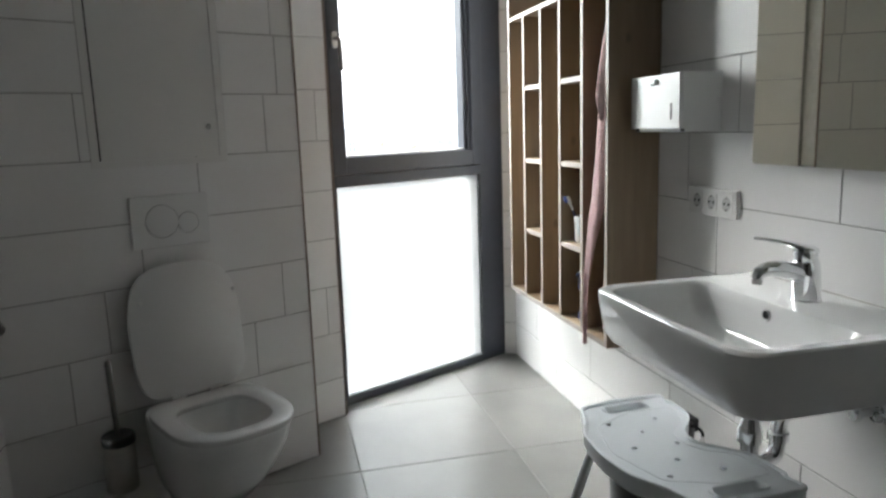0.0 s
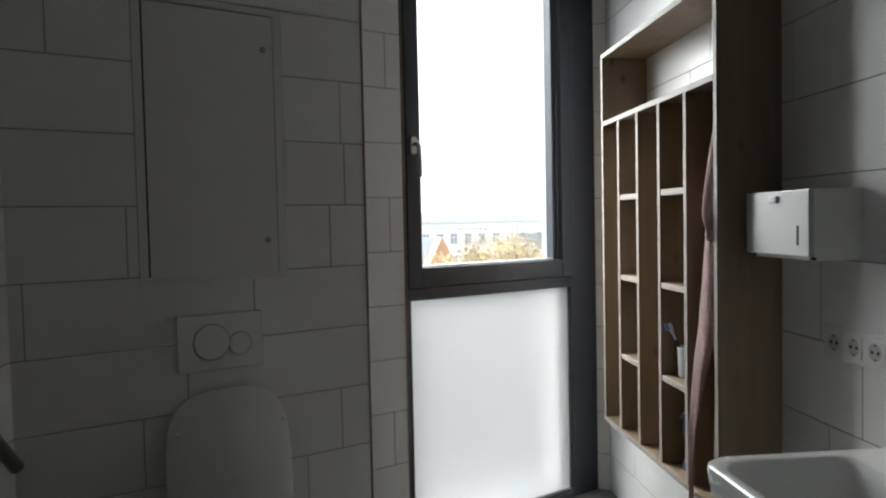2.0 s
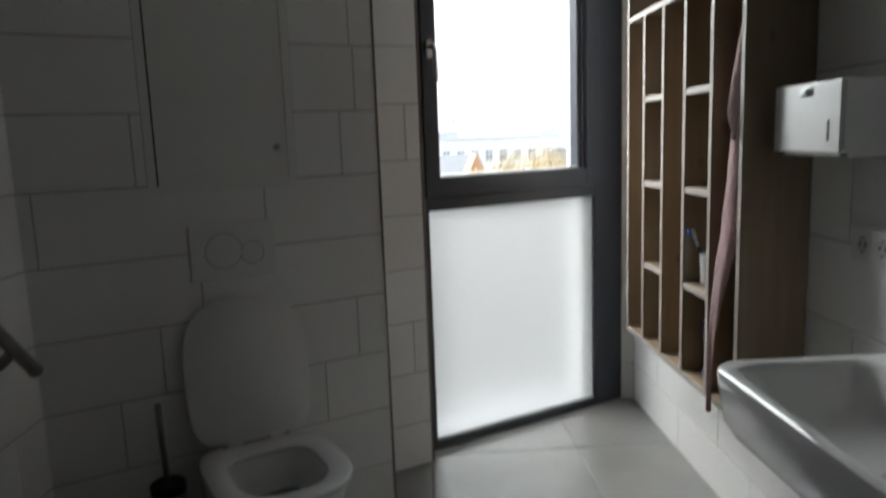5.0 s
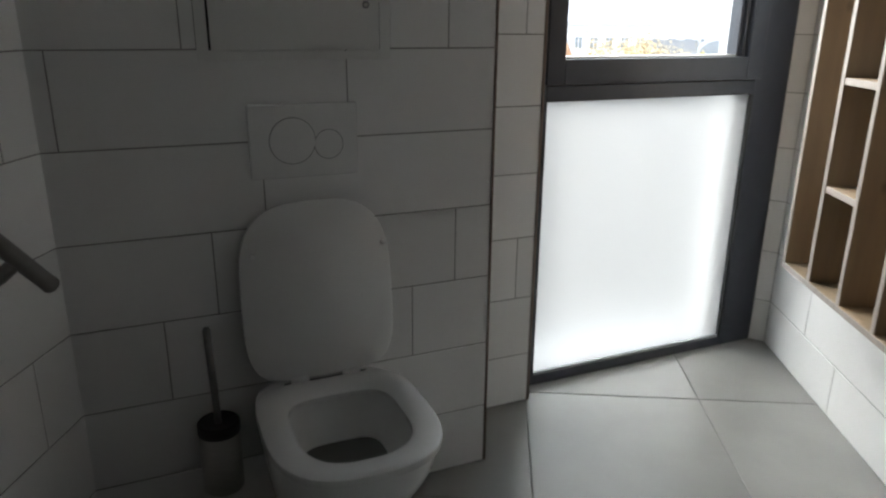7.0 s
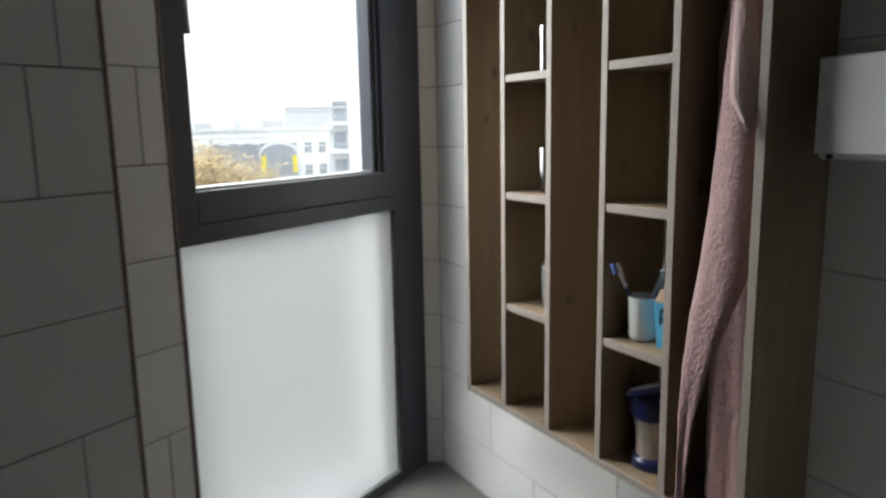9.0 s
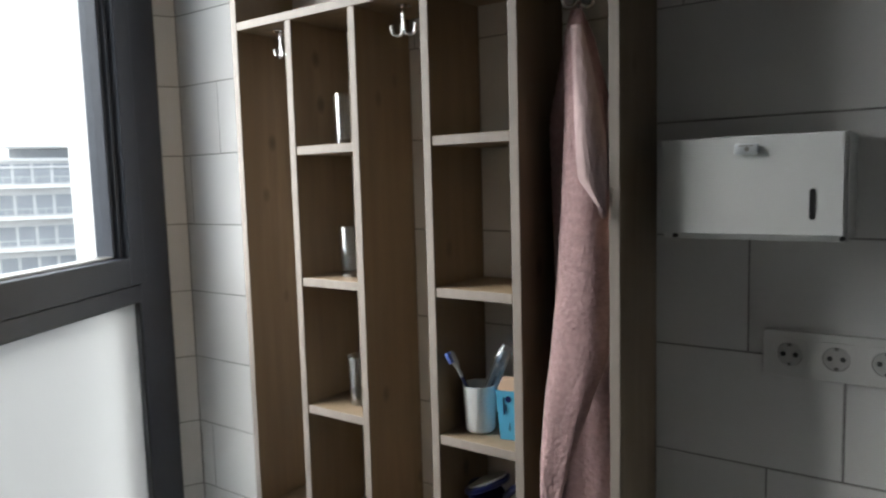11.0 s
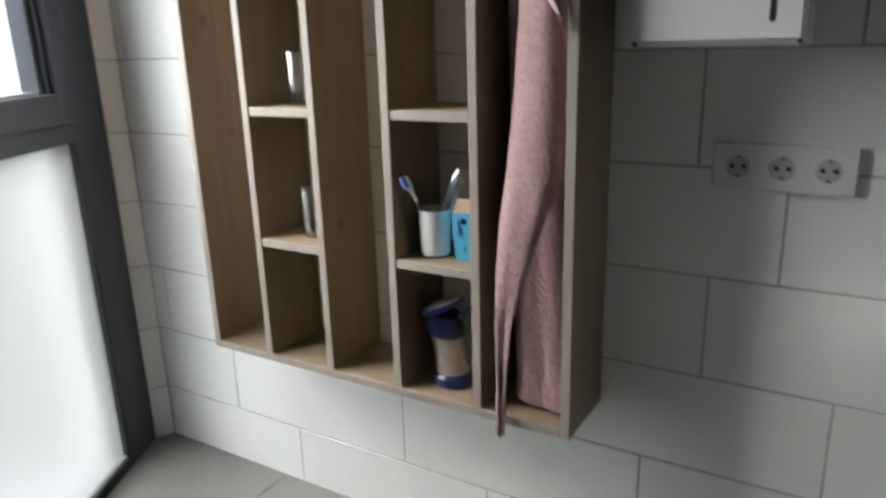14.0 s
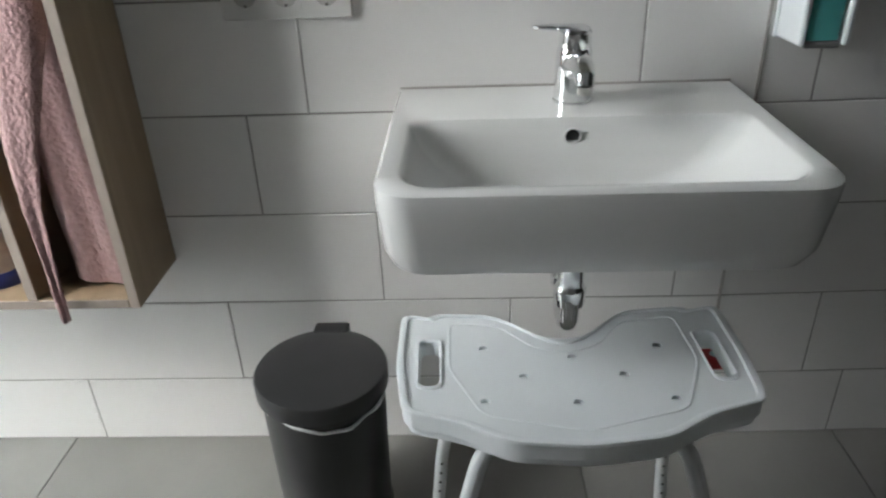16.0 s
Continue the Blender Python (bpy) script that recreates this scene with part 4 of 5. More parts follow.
bag = loft([[((0.1235 + 0.0018 * math.sin(9 * a) + dr) * math.cos(a), (0.1235 + 0.0018 * math.sin(9 * a) + dr) * math.sin(a), z + 0.003 * math.sin(5 * a) + 0.002 * math.sin(13 * a) - 0.024 * max(0, -math.cos(a - 0.6)) ** 1.5) for a in (2 * math.pi * i / nb for i in range(nb))] for dr, z in ((-0.0045, 0.3395), (0.0002, 0.3395), (0.0012, 0.338), (0.0, 0.334))], cap0=False, cap1=False)
bg = part("liner", bag, BAG, pbin, "thin white liner folded over the rim", smooth=True)
bg.modifiers.new("thickness", 'SOLIDIFY').thickness = 0.0006
part("lid", lathe([(0.1262, 0.3345), (0.128, 0.336), (0.1285, 0.366), (0.125, 0.371), (0.116, 0.3735), (0.06, 0.3775), (0.001, 0.379)], 56), DARKLID, pbin, smooth=True)
part("hinge", box(0.108, 0.146, -0.036, 0.036, 0.335, 0.3765, 0.006, 3), BLACK, pbin, smooth=True)
part("pedal", box(-0.150, -0.110, -0.032, 0.032, 0.014, 0.022, 0.004, 2), BLACK, pbin, smooth=True)

# ---- toilet ----
TO = W @ pose(-1.874, VT, -0.015)
toilet = thing("toilet", TO, "white wall-hung toilet with raised lid", "toilet")


def egg(half, y0, y1, z, sq=2.7, n=40, dx=0.0):
    """A rounded plan between y0 (at the wall) and y1 (front)."""
    out = []
    for i in range(n):
        a = 2 * math.pi * i / n
        c, s = math.cos(a), math.sin(a)
        e = 2 / sq if s < 0 else 2 / (sq + 1.6)
        out.append((dx + half * math.copysign(abs(c) ** e, c), (y0 + y1) / 2 + (y0 - y1) / 2 * math.copysign(abs(s) ** e, s), z))
    return out


bowl = [egg(0.105, -0.004, -0.20, 0.085), egg(0.125, -0.003, -0.25, 0.10), egg(0.150, -0.003, -0.335, 0.18), egg(0.168, -0.003, -0.415, 0.27), egg(0.176, -0.003, -0.468, 0.345), egg(0.178, -0.003, -0.480, 0.385), egg(0.176, -0.004, -0.479, 0.396), egg(0.168, -0.010, -0.47, 0.399),
        egg(0.127, -0.145, -0.440, 0.398), egg(0.120, -0.155, -0.43, 0.38), egg(0.085, -0.18, -0.37, 0.28), egg(0.05, -0.2, -0.30, 0.23)]
part("bowl", loft(bowl), PORCELAIN, toilet, smooth=True)
# disc of water, raised and dark to paint the bowl's inner shade
part("water", loft([egg(0.092, -0.176, -0.378, 0.300), egg(0.092, -0.176, -0.378, 0.301)]), WATERSHADE, toilet, "water disc, darkened and enlarged for the shade in the bowl")
seat = [egg(0.181, -0.070, -0.486, 0.4005), egg(0.184, -0.067, -0.489, 0.406), egg(0.183, -0.068, -0.488, 0.417), egg(0.176, -0.075, -0.481, 0.422), egg(0.128, -0.150, -0.438, 0.420), egg(0.121, -0.158, -0.430, 0.415), egg(0.121, -0.158, -0.430, 0.404), egg(0.125, -0.153, -0.435, 0.4005)]
part("seat", loft(seat, closed=True), SEATPLASTIC, toilet, smooth=True)
lo = []
for th, ins in ((0.0, 0.004), (0.003, 0.0), (0.012, 0.0), (0.016, 0.005), (0.018, 0.02)):
    lo.append([(x, y, th) for x, y, z in egg(0.179 - ins, -0.002 - ins, -0.425 + ins, 0, 3.0)])
part("lid", loft(lo), SEATPLASTIC, toilet, "raised seat lid leaning against the wall", pose(0, -0.082, 0.425, -97.5, 0, 0) @ pose(0, 0.0, 0.0), smooth=True)
# black bar painting the line of shade between lid and seat
part("hinge_gap", box(-0.100, 0.100, -0.0835, -0.0815, 0.4222, 0.4242), BLACK, toilet, "black strip painted as the shade under the lid")
for s in (-1, 1):
    part("hinge", tube([(s * 0.062 - 0.022, -0.075, 0.427), (s * 0.062 + 0.022, -0.075, 0.427)], 0.010, 14), SEATPLASTIC, toilet, smooth=True)
    part("bumper", lathe([(0.007, 0), (0.006, 0.005), (0.003, 0.007)], 12), SEATPLASTIC, toilet, "", pose(s * 0.150, -0.078, 0.745, 90, 0, 0))

flush = thing("flush_plate", W @ pose(-1.880, VT, 0.965), "white dual-flush plate with two round buttons", "flush plate")
po = [(-0.123, -0.082), (0.123, -0.082), (0.123, 0.082), (-0.123, 0.082)]
part("plate", loft([[(x, -0.0005, z) for x, z in rounded(po, 0.006)], [(x, -0.009, z) for x, z in rounded(po, 0.006)], [(x, -0.0115, z) for x, z in rounded(shrink(po, 0.003), 0.005)]]), SEATPLASTIC, flush, smooth=True)
for cx_, cz_, r_ in ((-0.028, 0.001, 0.0525), (0.054, -0.010, 0.034)):
    # grey disc, slightly wider than the button, paints its rim of shade
    part("button_gap", loft([circle((cx_, -0.0123, cz_), r_, 40, 'y'), circle((cx_, -0.0118, cz_), r_, 40, 'y')]), RUBBERGREY, flush, "grey disc painted as a ring of shade round a button")
    part("button", loft([circle((cx_, -0.0125, cz_), r_ - 0.0016, 40, 'y'), circle((cx_, -0.0142, cz_), r_ - 0.0022, 40, 'y'), circle((cx_, -0.0146, cz_), r_ - 0.005, 40, 'y')]), SEATPLASTIC, flush, smooth=True)

hatch = thing("inspection_hatch", W @ pose(-1.881, VT, 1.533), "flush white inspection hatch with two locks", "hatch")
hf = box(-0.211, -0.188, -0.0035, 0.001, -0.393, 0.412, 0.001)
box(0.185, 0.209, -0.0035, 0.001, -0.393, 0.412, 0.001, bm=hf)
box(-0.188, 0.185, -0.0035, 0.001, 0.392, 0.412, 0.001, bm=hf)
box(-0.188, 0.185, -0.0035, 0.001, -0.393, -0.374, 0.001, bm=hf)
part("frame", hf, HATCHWHITE, hatch)
# black sheet behind the leaf, painting the shade in its joint
part("shadow_gap", box(-0.188, 0.185, 0.0005, 0.0012, -0.374, 0.392), BLACK, hatch)
leaf = part("leaf", box(-0.1828, 0.1835, -0.0028, 0.0003, -0.3725, 0.389, 0.0008), HATCHWHITE, hatch)
for z in (0.290, -0.277):
    lk = part("lock", loft([circle((0.153, -0.0045, z), 0.0075, 20, 'y'), circle((0.153, -0.0029, z), 0.0085, 20, 'y')]), RUBBERGREY, leaf, "round lock cylinder")
    part("lock_core", loft([circle((0.153, -0.0052, z), 0.0045, 14, 'y'), circle((0.153, -0.0044, z), 0.0045, 14, 'y')]), STEEL, lk)

brush = thing("toilet_brush", W @ pose(-2.128, VT - 0.083, 0.176), "steel wall-mounted toilet brush holder with handle", "toilet brush")
part("holder", lathe([(0.044, 0), (0.046, 0.003), (0.046, 0.152), (0.0445, 0.154), (0.042, 0.152), (0.042, 0.02)], 32), STEEL, brush, smooth=True)
part("rim_insert", lathe([(0.0465, 0.146), (0.0475, 0.149), (0.0475, 0.170), (0.044, 0.174), (0.020, 0.168), (0.008, 0.168)], 32), BLACK, brush, smooth=True)
part("handle", tube([(0, 0, 0.165), (-0.003, 0, 0.28), (-0.006, 0, 0.40), (-0.006, 0, 0.405)], 0.0085, 14, radii=[0.008, 0.0085, 0.009, 0.006]), DARKSTEEL, brush, smooth=True)
part("bracket", box(-0.014, 0.014, 0.046, 0.0825, 0.06, 0.11, 0.002), STEEL, brush)

rail = thing("grab_rail", LEFT, "stainless angled grab rail, darkened for the dim room it reflects", "grab rail")
# bar and post coloured dark in place of the dim room they reflect
part("bar", tube(arc([(-1.492, -0.076, 0.752), (-1.672, -0.076, 0.933), (-1.95, -0.076, 1.212), (-1.96, -0.003, 1.222)], 0.04, 6), 0.016, 18), DARKSTEEL, rail, smooth=True)
part("end_cap", tube([(-1.488, -0.076, 0.748), (-1.4925, -0.076, 0.7525)], 0.0168, 18), DARKSTEEL, rail, smooth=True)
part("post", tube([(-1.562, -0.076, 0.822), (-1.567, -0.04, 0.79), (-1.567, -0.006, 0.77)], 0.013, 14), DARKSTEEL, rail, smooth=True)
part("flange", lathe([(0.036, 0.0), (0.036, 0.004), (0.032, 0.007), (0.014, 0.008)], 28), STEEL, rail, "", pose(-1.567, -0.0006, 0.77, 90, 0, 0), smooth=True)
part("flange", lathe([(0.036, 0.0), (0.036, 0.004), (0.032, 0.007), (0.014, 0.008)], 28), STEEL, rail, "", pose(-1.962, -0.0006, 1.224, 90, 0, 0), smooth=True)

# ---- outside: the town below the window ----
GZ = -13.0
structure("ground", prism([(-900, 1.5), (900, 1.5), (900, 2500), (-900, 2500)], GZ - 1, GZ), ASPHALT, "grey town ground far below the window", "ground")


def polar(deg, dist):
    a = radians(deg)
    return Vector((dist * math.sin(a) - 1.1, dist * math.cos(a) - 2.5, 0))


def town_house(name, deg0, deg1, dist, top, label, wallmat, roofmat, win_rows, n_win, ww, wh_, depth=14, parapet=0.5):
    a, b = polar(deg0, dist), polar(deg1, dist)
    L = (b - a).length
    h = thing(name, Matrix.Translation((a.x, a.y, GZ)) @ pose(0, 0, 0, 0, 0, math.degrees(math.atan2(b.y - a.y, b.x - a.x))), label, "building")
    T = top - GZ
    part("wall", box(0, L, 0, depth, 0, T), wallmat, h)
    part("roof", box(-0.3, L + 0.3, -0.4, depth, T, T + parapet, 0.05), roofmat, h)
    part("cornice", box(-0.15, L + 0.15, -0.25, -0.001, T - 0.9, T - 0.6, 0.04), wallmat, h)
    for z in win_rows:
        for i in range(n_win):
            x = L * (i + 0.5) / n_win
            w = part("window", box(x - ww / 2 - 0.12, x + ww / 2 + 0.12, -0.12, -0.001, z - GZ - 0.12, z - GZ + wh_ + 0.12), wallmat, h)
            for sx in (-1, 1):
                part("pane", box(x + sx * ww / 4 - ww / 4 + 0.05, x + sx * ww / 4 + ww / 4 - 0.05, -0.16, -0.121, z - GZ, z - GZ + wh_ * 0.62), WINDARK, w)
                part("pane", box(x + sx * ww / 4 - ww / 4 + 0.05, x + sx * ww / 4 + ww / 4 - 0.05, -0.16, -0.121, z - GZ + wh_ * 0.68, z - GZ + wh_), WINDARK, w)
    return h, L, T


white_h, L, T = town_house("town_house", -2, 20.6, 112, 1.0, "long white rendered building with tall paired windows", RENDERWHITE, RENDERGREY, (-2.3, -5.7), 20, 1.15, 1.6, 16)
# arched bay of the white building
ax = L * 0.822
archo = [(3.1 * math.cos(a), 2.1 * math.sin(a)) for a in (math.pi * i / 16 for i in range(17))] + [(-3.1, -3.4), (3.1, -3.4)]
archi = [(x * 0.86, z * 0.86 - 0.1) for x, z in archo]
part("arch_frame", loft([[(ax + x, -0.9, z + T - 3.6) for x, z in archo], [(ax + x, -0.165, z + T - 3.6) for x, z in archo]]), RENDERGREY, white_h, "grey arched bay")
part("arch_glass", loft([[(ax + x, -1.0, z + T - 3.6) for x, z in archi], [(ax + x, -0.901, z + T - 3.6) for x, z in archi]]), WINDARK, white_h)
for s in (-1, 1):
    part("arch_panel", box(ax + s * 2.3 - 0.35, ax + s * 2.3 + 0.35, -1.1, -1.001, T - 6.2, T - 3.6), YELLOW, white_h, "yellow side panel")
part("zinc_roof", loft([[(ax - 11, -1.6, T - 7.0), (ax - 3.0, -1.6, T - 7.0), (ax - 3.0, -0.17, T - 7.0), (ax - 11, -0.17, T - 7.0)], [(ax - 10, -0.7, T - 1.9), (ax - 3.0, -0.7, T - 1.9), (ax - 3.0, -0.17, T - 1.9), (ax - 10, -0.17, T - 1.9)]]), SLATE, white_h, "grey zinc roof slope beside the bay")
part("roof_house", box(ax - 8.6, ax - 5.6, 5, 11, T + 0.5, T + 4.6, 0.1), RENDERGREY, white_h)
part("roof_house", box(ax - 5.5, ax - 1.5, 7, 13, T + 0.5, T + 1.7, 0.1), RENDERGREY, white_h)
sg = bmesh.new()
tube([(L * 0.249, 3, T + 2.4), (L * 0.244, 3, T + 4.1)], 0.10, 6, bm=sg)
tube([(L * 0.228, 3, T + 4.0), (L * 0.247, 3, T + 3.2), (L * 0.234, 3, T + 2.4)], 0.10, 6, bm=sg)
tube([(L * 0.226, 3, T + 3.3), (L * 0.222, 3, T + 2.5), (L * 0.212, 3, T + 2.5), (L * 0.214, 3, T + 3.2)], 0.08, 6, bm=sg)
tube([(L * 0.212, 3, T + 1.8), (L * 0.312, 3, T + 1.8)], 0.07, 6, bm=sg)
part("roof_sign", sg, SIGNRED, white_h, "red roof sign")

glass_h, L2, T2 = town_house("glass_house", 20.9, 40, 104, 5.0, "modern building with glass front and white balcony bands", RENDERGREY, RENDERWHITE, (), 0, 1, 1, 20, 0.4)
for k, z in enumerate((T2 - 3.0, T2 - 6.9, T2 - 10.8, T2 - 14.7)):
    part("balcony_band", box(-0.6, L2 + 0.6, -1.4, -0.001, z - 0.35, z, 0.03), RENDERWHITE, glass_h)
    nb_ = 16
    for i in range(nb_):
        x = L2 * (i + 0.5) / nb_
        part("window", box(x - L2 / nb_ * 0.42, x + L2 / nb_ * 0.42, -0.1, -0.001, z + 0.3, z + 2.7), WINDARK, glass_h)
    for i in range(40):
        part("rail_post", box(L2 * i / 40, L2 * i / 40 + 0.06, -1.35, -1.29, z, z + 1.0), RENDERGREY, glass_h)
    part("handrail", box(-0.5, L2 + 0.5, -1.38, -1.28, z + 1.0, z + 1.07), RENDERGREY, glass_h)
part("roof_canopy", box(2.5, L2, -1.8, 12, T2 + 1.6, T2 + 1.85, 0.05), RENDERGREY, glass_h)
part("penthouse", box(4, L2, 1, 12, T2 + 0.4, T2 + 1.599), WINDARK, glass_h)

for name, d0, d1, dist, top, lab in (("far_house", 9.4, 10.55, 190, 0.4, "pale distant low roof"), ("far_house", 10.6, 11.65, 190, 3.0, "pale distant stepped block"), ("far_house", 11.7, 13.3, 190, 5.5, "pale distant building with flat roof"), ("far_house", 13.6, 17.2, 170, 3.4, "low pale distant building"), ("far_house", 17.3, 21.5, 165, 6.0, "pale distant block with small windows"), ("far_house", -6, 4, 210, 3.0, "pale distant town roofs on the horizon")):
    town_house(name, d0, d1, dist, top, lab, RENDERGREY, RENDERWHITE, (top - 6.5,), 5, 1.6, 1.6, 12)

gable = thing("gable_house", Matrix.Translation(polar(4.4, 74) + Vector((0, 0, GZ + 1.2))) @ pose(0, 0, 0, 0, 0, 8), "house with grey slate roof and orange brick gable", "building")
part("wall", box(-9, 2.5, 0, 9, -1.2, 7.6), RENDERWHITE, gable)
part("roof", loft([[(-9.4, -0.6, 7.5), (2.8, -0.6, 7.5), (2.8, 9.6, 7.5), (-9.4, 9.6, 7.5)], [(-9.4, 4.4, 11.3), (2.8, 4.4, 11.3), (2.8, 4.6, 11.3), (-9.4, 4.6, 11.3)]]), SLATE, gable, "grey slate roof")
part("brick_gable", loft([[(-0.6, -1.2, 6.5), (2.9, -1.2, 6.5), (2.9, 1.5, 6.5), (-0.6, 1.5, 6.5)], [(-0.6, -1.2, 7.7), (2.9, -1.2, 7.7), (2.9, 1.5, 7.7), (-0.6, 1.5, 7.7)], [(1.1, -1.2, 11.4), (1.2, -1.2, 11.4), (1.2, 1.5, 11.4), (1.1, 1.5, 11.4)]]), BRICKORANGE, gable, "orange brick gable")
shed = thing("low_house", Matrix.Translation(polar(15.5, 78) + Vector((0, 0, GZ))), "low house with a wide grey roof", "building")
part("wall", box(-7, 7, 0, 10, 0, 5.6), RENDERWHITE, shed)
part("roof", loft([[(-7.5, -0.6, 5.5), (7.5, -0.6, 5.5), (7.5, 10.6, 5.5), (-7.5, 10.6, 5.5)], [(-3.5, 4.9, 8.6), (3.5, 4.9, 8.6), (3.5, 5.1, 8.6), (-3.5, 5.1, 8.6)]]), SLATE, shed, "grey slate roof")

rng = random.Random(5)


def tree(pos, height, spread, seed):
    r = random.Random(seed)
    t = thing("autumn_tree", Matrix.Translation(pos), "autumn tree with thin yellow-brown leaves", "tree", "trees below the window")
    bm = bmesh.new()
    tube([(0, 0, 0), (0.1, 0, height * 0.3), (0.0, 0.1, height * 0.62)], 0.3, 8, bm=bm, radii=[0.32, 0.24, 0.12])
    limbs = []
    for i in range(9):
        a = 2 * math.pi * i / 9 + r.uniform(-0.3, 0.3)
        b = Vector((0.05, 0.05, height * r.uniform(0.35, 0.6)))
        e = Vector((math.cos(a) * spread * r.uniform(0.45, 0.8), math.sin(a) * spread * r.uniform(0.45, 0.8), height * r.uniform(0.7, 0.95)))
        tube([b, b.lerp(e, 0.5) + Vector((0, 0, 0.4)), e], 0.1, 5, bm=bm, radii=[0.13, 0.08, 0.03])
        limbs.append((b, e))
    part("trunk", bm, BARK, t)
    verts, faces = [], []
    for b, e in limbs * 2:
        for _ in range(330):
            c = b.lerp(e, r.uniform(0.35, 1.1)) + Vector((r.gauss(0, 0.75), r.gauss(0, 0.75), r.gauss(0, 0.6)))
            d = Vector((r.gauss(0, 1), r.gauss(0, 1), r.gauss(0, 1))).normalized()
            s = d.orthogonal().normalized()
            k = r.uniform(0.08, 0.18)
            n0 = len(verts)
            verts += [c - d * k, c + s * k * 0.5, c + d * k, c - s * k * 0.5]
            faces.append((n0, n0 + 1, n0 + 2, n0 + 3))
    me = bpy.data.meshes.new("crown")
    me.from_pydata([tuple(v) for v in verts], [], faces)
    me.materials.append(LEAFA)
    cr = new("crown", me)
    cr.parent = t


for k, (dg, ds, h) in enumerate(((7.2, 64, 11.9), (9.6, 66, 13.0), (12.0, 63, 13.3), (14.2, 66, 12.3), (5.6, 60, 10.6), (-1, 70, 10.8))):
    p = polar(dg, ds)
    tree((p.x, p.y, GZ), h, 3.4, 20 + k)

# ---- wall and floor tiles, laid last ----
piece_cache = {}


def tile_mesh(w, h, thick, mat):
    key = (round(w, 3), round(h, 3), mat.name)
    if key not in piece_cache:
        e = 0.0012
        w2, h2 = w / 2, h / 2
        bm = loft([[(-w2, thick, -h2), (w2, thick, -h2), (w2, thick, h2), (-w2, thick, h2)], [(-w2, e, -h2), (w2, e, -h2), (w2, e, h2), (-w2, e, h2)],
                   [(-w2 + e, 0, -h2 + e), (w2 - e, 0, -h2 + e), (w2 - e, 0, h2 - e), (-w2 + e, 0, h2 - e)]])
        bmesh.ops.recalc_face_normals(bm, faces=bm.faces)
        me = bpy.data.meshes.new("tile")
        bm.to_mesh(me)
        bm.free()
        me.materials.append(mat)
        piece_cache[key] = me
    return piece_cache[key]


def lay(parent, s0, s1, rows, first, y=0.0, holes=(), tile_w=0.597, gap=0.003, z_end=CEIL):
    """Tiles on a wall between s0 and s1; rows: heights of the joints; first: one joint in each row."""
    zs = [0.0] + rows + [z_end]
    for i, (z0, z1) in enumerate(zip(zs, zs[1:])):
        j = first[i] if i < len(first) and first[i] is not None else rng.uniform(0, tile_w)
        cuts = [s0] + [s for s in (j + tile_w * k for k in range(-12, 13)) if s0 + 0.03 < s < s1 - 0.03] + [s1]
        for a, b in zip(cuts, cuts[1:]):
            spans = [(a, b)]
            for h0, h1, hz0, hz1 in holes:
                if z1 > hz0 + 0.02 and z0 < hz1 - 0.02:
                    spans = [q for p_ in spans for q in ((p_[0], min(p_[1], h0)), (max(p_[0], h1), p_[1])) if q[1] - q[0] > 0.012]
            for p0, p1 in spans:
                w_, h_ = p1 - p0 - gap, z1 - z0 - gap
                ob = new("tile", tile_mesh(w_, h_, 0.006, TILE))
                ob.parent = parent
                ob.matrix_basis = pose((p0 + p1) / 2, y + rng.uniform(-0.0003, 0.0003), (z0 + z1) / 2, rng.uniform(-0.1, 0.1), 0, rng.uniform(-0.05, 0.05))


rows_r = [0.175 + 0.203 * k for k in range(12)]
lay(wall_right, -0.0245, 2.5205, rows_r, [1.133, 1.493, 1.826, 1.600, 1.717, 1.567, 1.20, 0.149, 1.452, 1.0, 1.3, 1.6, 1.1])
lay(wall_right_end, 0.0005, 0.724, rows_r, [0.3, 0.21, 0.35, 0.5, 0.1, 0.4, 0.2, 0.45, 0.3, 0.15, 0.5, 0.3])
rows_t = [0.182 + 0.1962 * k for k in range(12)]
lay(wall_toilet, -2.42, UC - 0.004, rows_t, [-1.80, -1.95, -1.62, -1.50, -1.975, -1.775, -1.525, -1.47, -1.48, -1.70, -1.88, -1.6, -1.8], VT, [(-2.092, -1.672, 1.160, 1.937)])
lay(wall_left, BACKY + 0.01, -1.22, rows_t, [-1.42, -1.75, -1.47, -1.9, -1.62, -1.45, -1.8, -1.55, -1.7, -1.5, -1.85, -1.6])
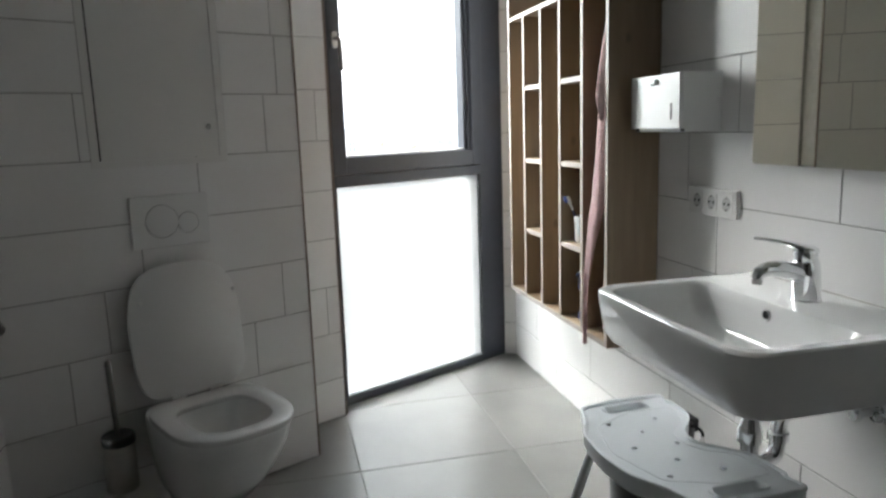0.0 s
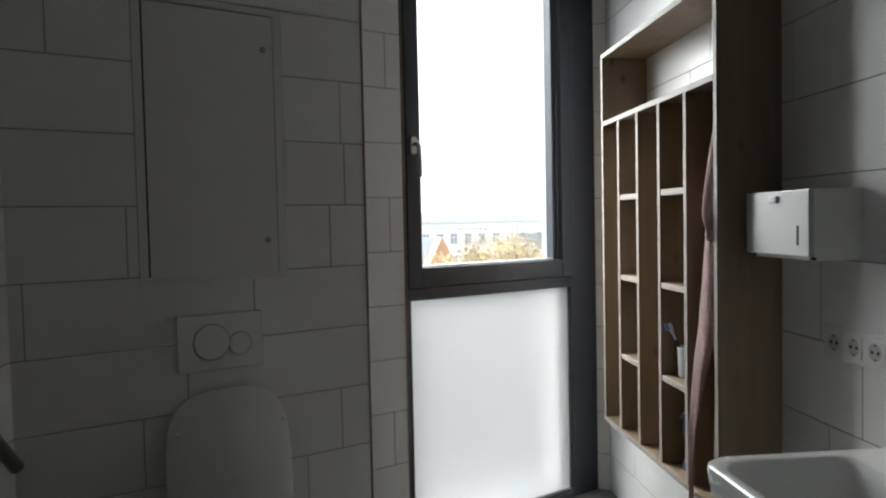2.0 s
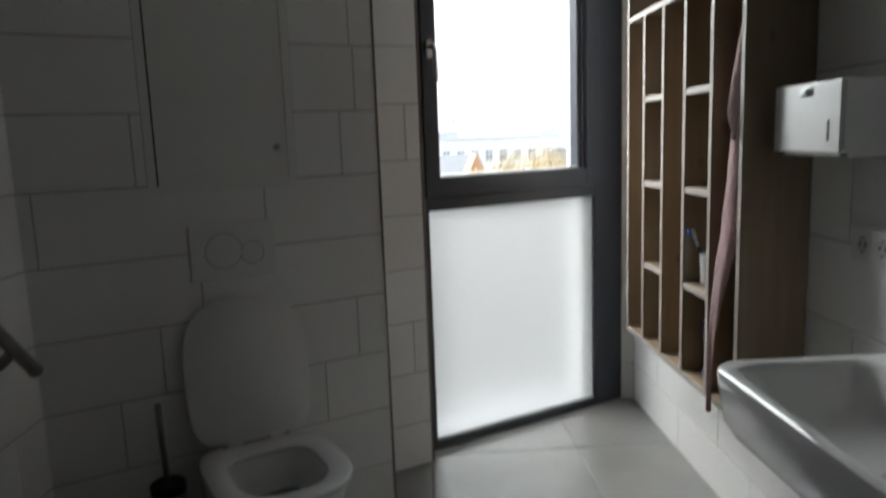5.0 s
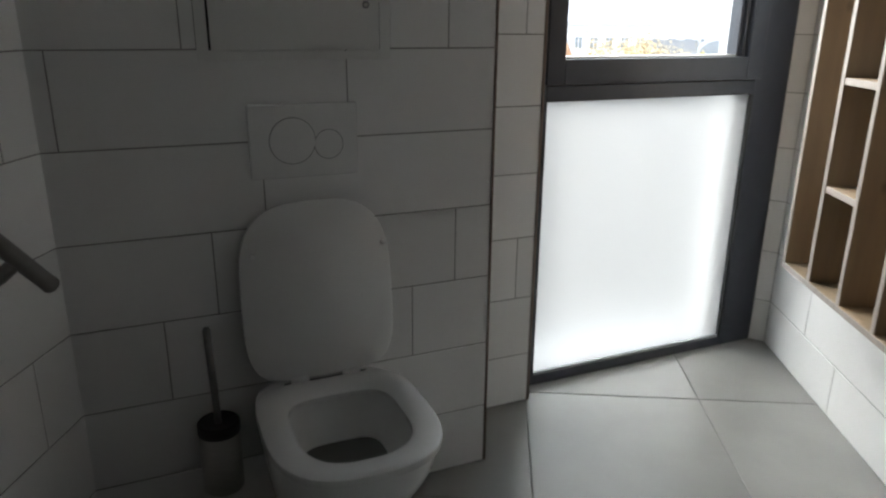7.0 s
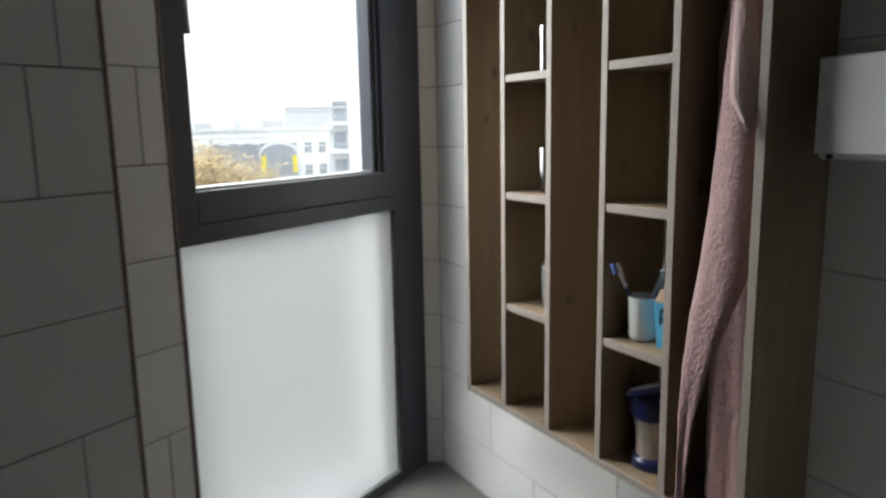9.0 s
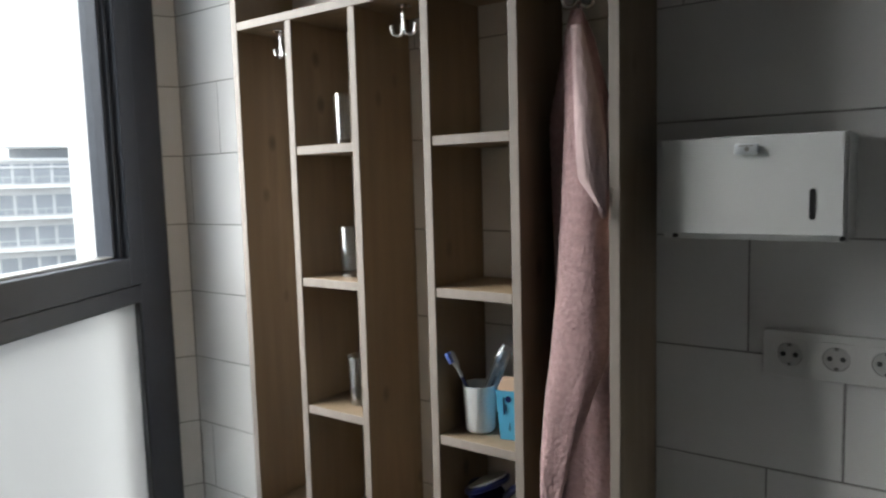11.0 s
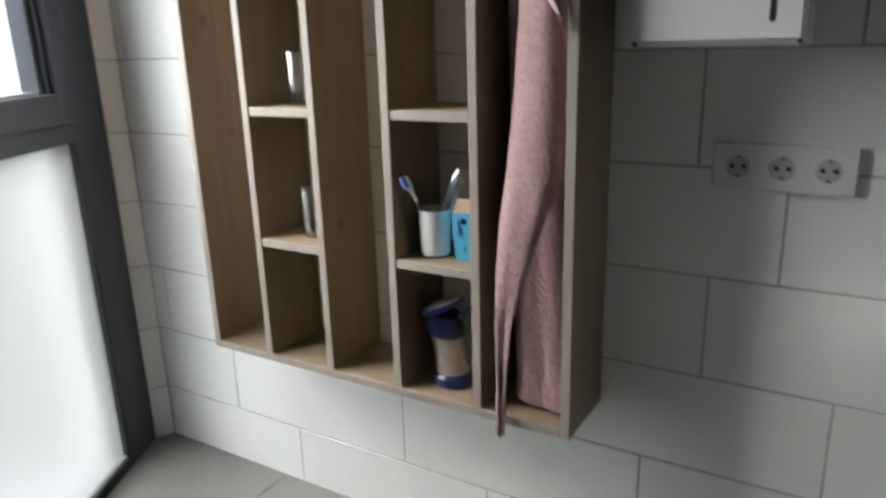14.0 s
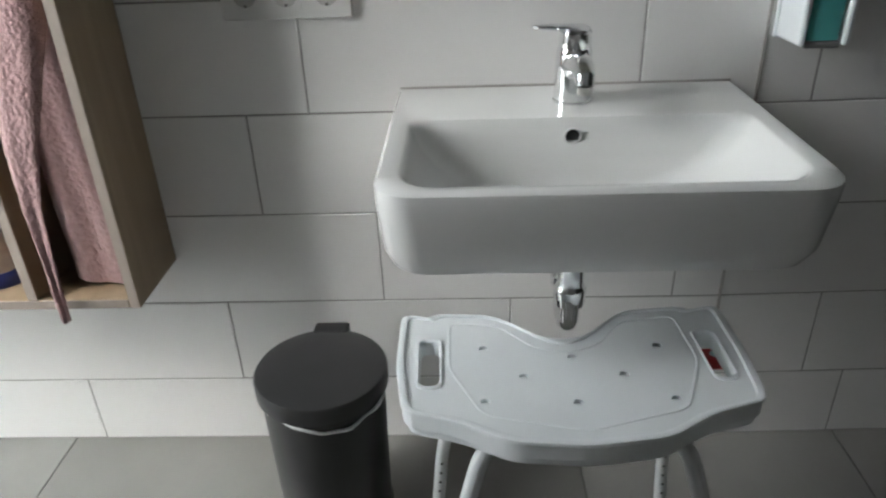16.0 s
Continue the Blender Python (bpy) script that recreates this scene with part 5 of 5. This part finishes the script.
lay(wall_window, UC + 0.01, -1.109, rows_r, [-1.3, None, -1.169, -1.5, -1.5, -1.5, -1.169, -1.5, -1.5, -1.175, -1.5, -1.5], VS)
# reveal beside the window, turned towards the opening
rv = structure("wall_reveal_face", box(-0.0305, 0.032, 0.0015, 0.045, 0.0, 2.45), GROUT, "white tiled window reveal", "wall", pose(-0.0264, 0.0394, 0, 0, 0, -28.6))
for z0, z1 in zip([0.0] + rows_r, rows_r + [2.45]):
    if z1 <= 2.45:
        ob = new("tile", tile_mesh(0.059, z1 - z0 - 0.003, 0.005, TILE))
        ob.parent = rv
        ob.matrix_basis = pose(0.0, 0.0, (z0 + z1) / 2)

# floor tiles on a grid square to the right wall
FT = 0.592
for i in range(-1, 6):
    for k in range(-1, 10):
        x1, x0 = -0.392 - FT * i + FT, -0.392 - FT * i
        y1, y0 = -0.467 - FT * k + FT, -0.467 - FT * k
        x1 = min(x1, 0.02)
        if x1 - x0 < 0.02 or y1 < -5.2 or x0 < -3.7:
            continue
        bm = bmesh.new()
        g_ = 0.002
        loft([[(x0 + g_, y0 + g_, -0.008), (x1 - g_, y0 + g_, -0.008), (x1 - g_, y1 - g_, -0.008), (x0 + g_, y1 - g_, -0.008)],
              [(x0 + g_, y0 + g_, -0.001), (x1 - g_, y0 + g_, -0.001), (x1 - g_, y1 - g_, -0.001), (x0 + g_, y1 - g_, -0.001)],
              [(x0 + g_ + 0.001, y0 + g_ + 0.001, 0), (x1 - g_ - 0.001, y0 + g_ + 0.001, 0), (x1 - g_ - 0.001, y1 - g_ - 0.001, 0), (x0 + g_ + 0.001, y1 - g_ - 0.001, 0)]], bm=bm)
        # trim along the skewed window wall
        nrm = (W.to_3x3() @ Vector((0, 1, 0)))
        bmesh.ops.bisect_plane(bm, geom=list(bm.verts) + list(bm.edges) + list(bm.faces), plane_co=W @ Vector((0, 0.13, 0)), plane_no=nrm, clear_outer=True)
        if not bm.faces:
            bm.free()
            continue
        ed = [e for e in bm.edges if e.is_boundary]
        if ed:
            bmesh.ops.holes_fill(bm, edges=ed)
        part("floor_tile", bm, FLOORTILE, floor)
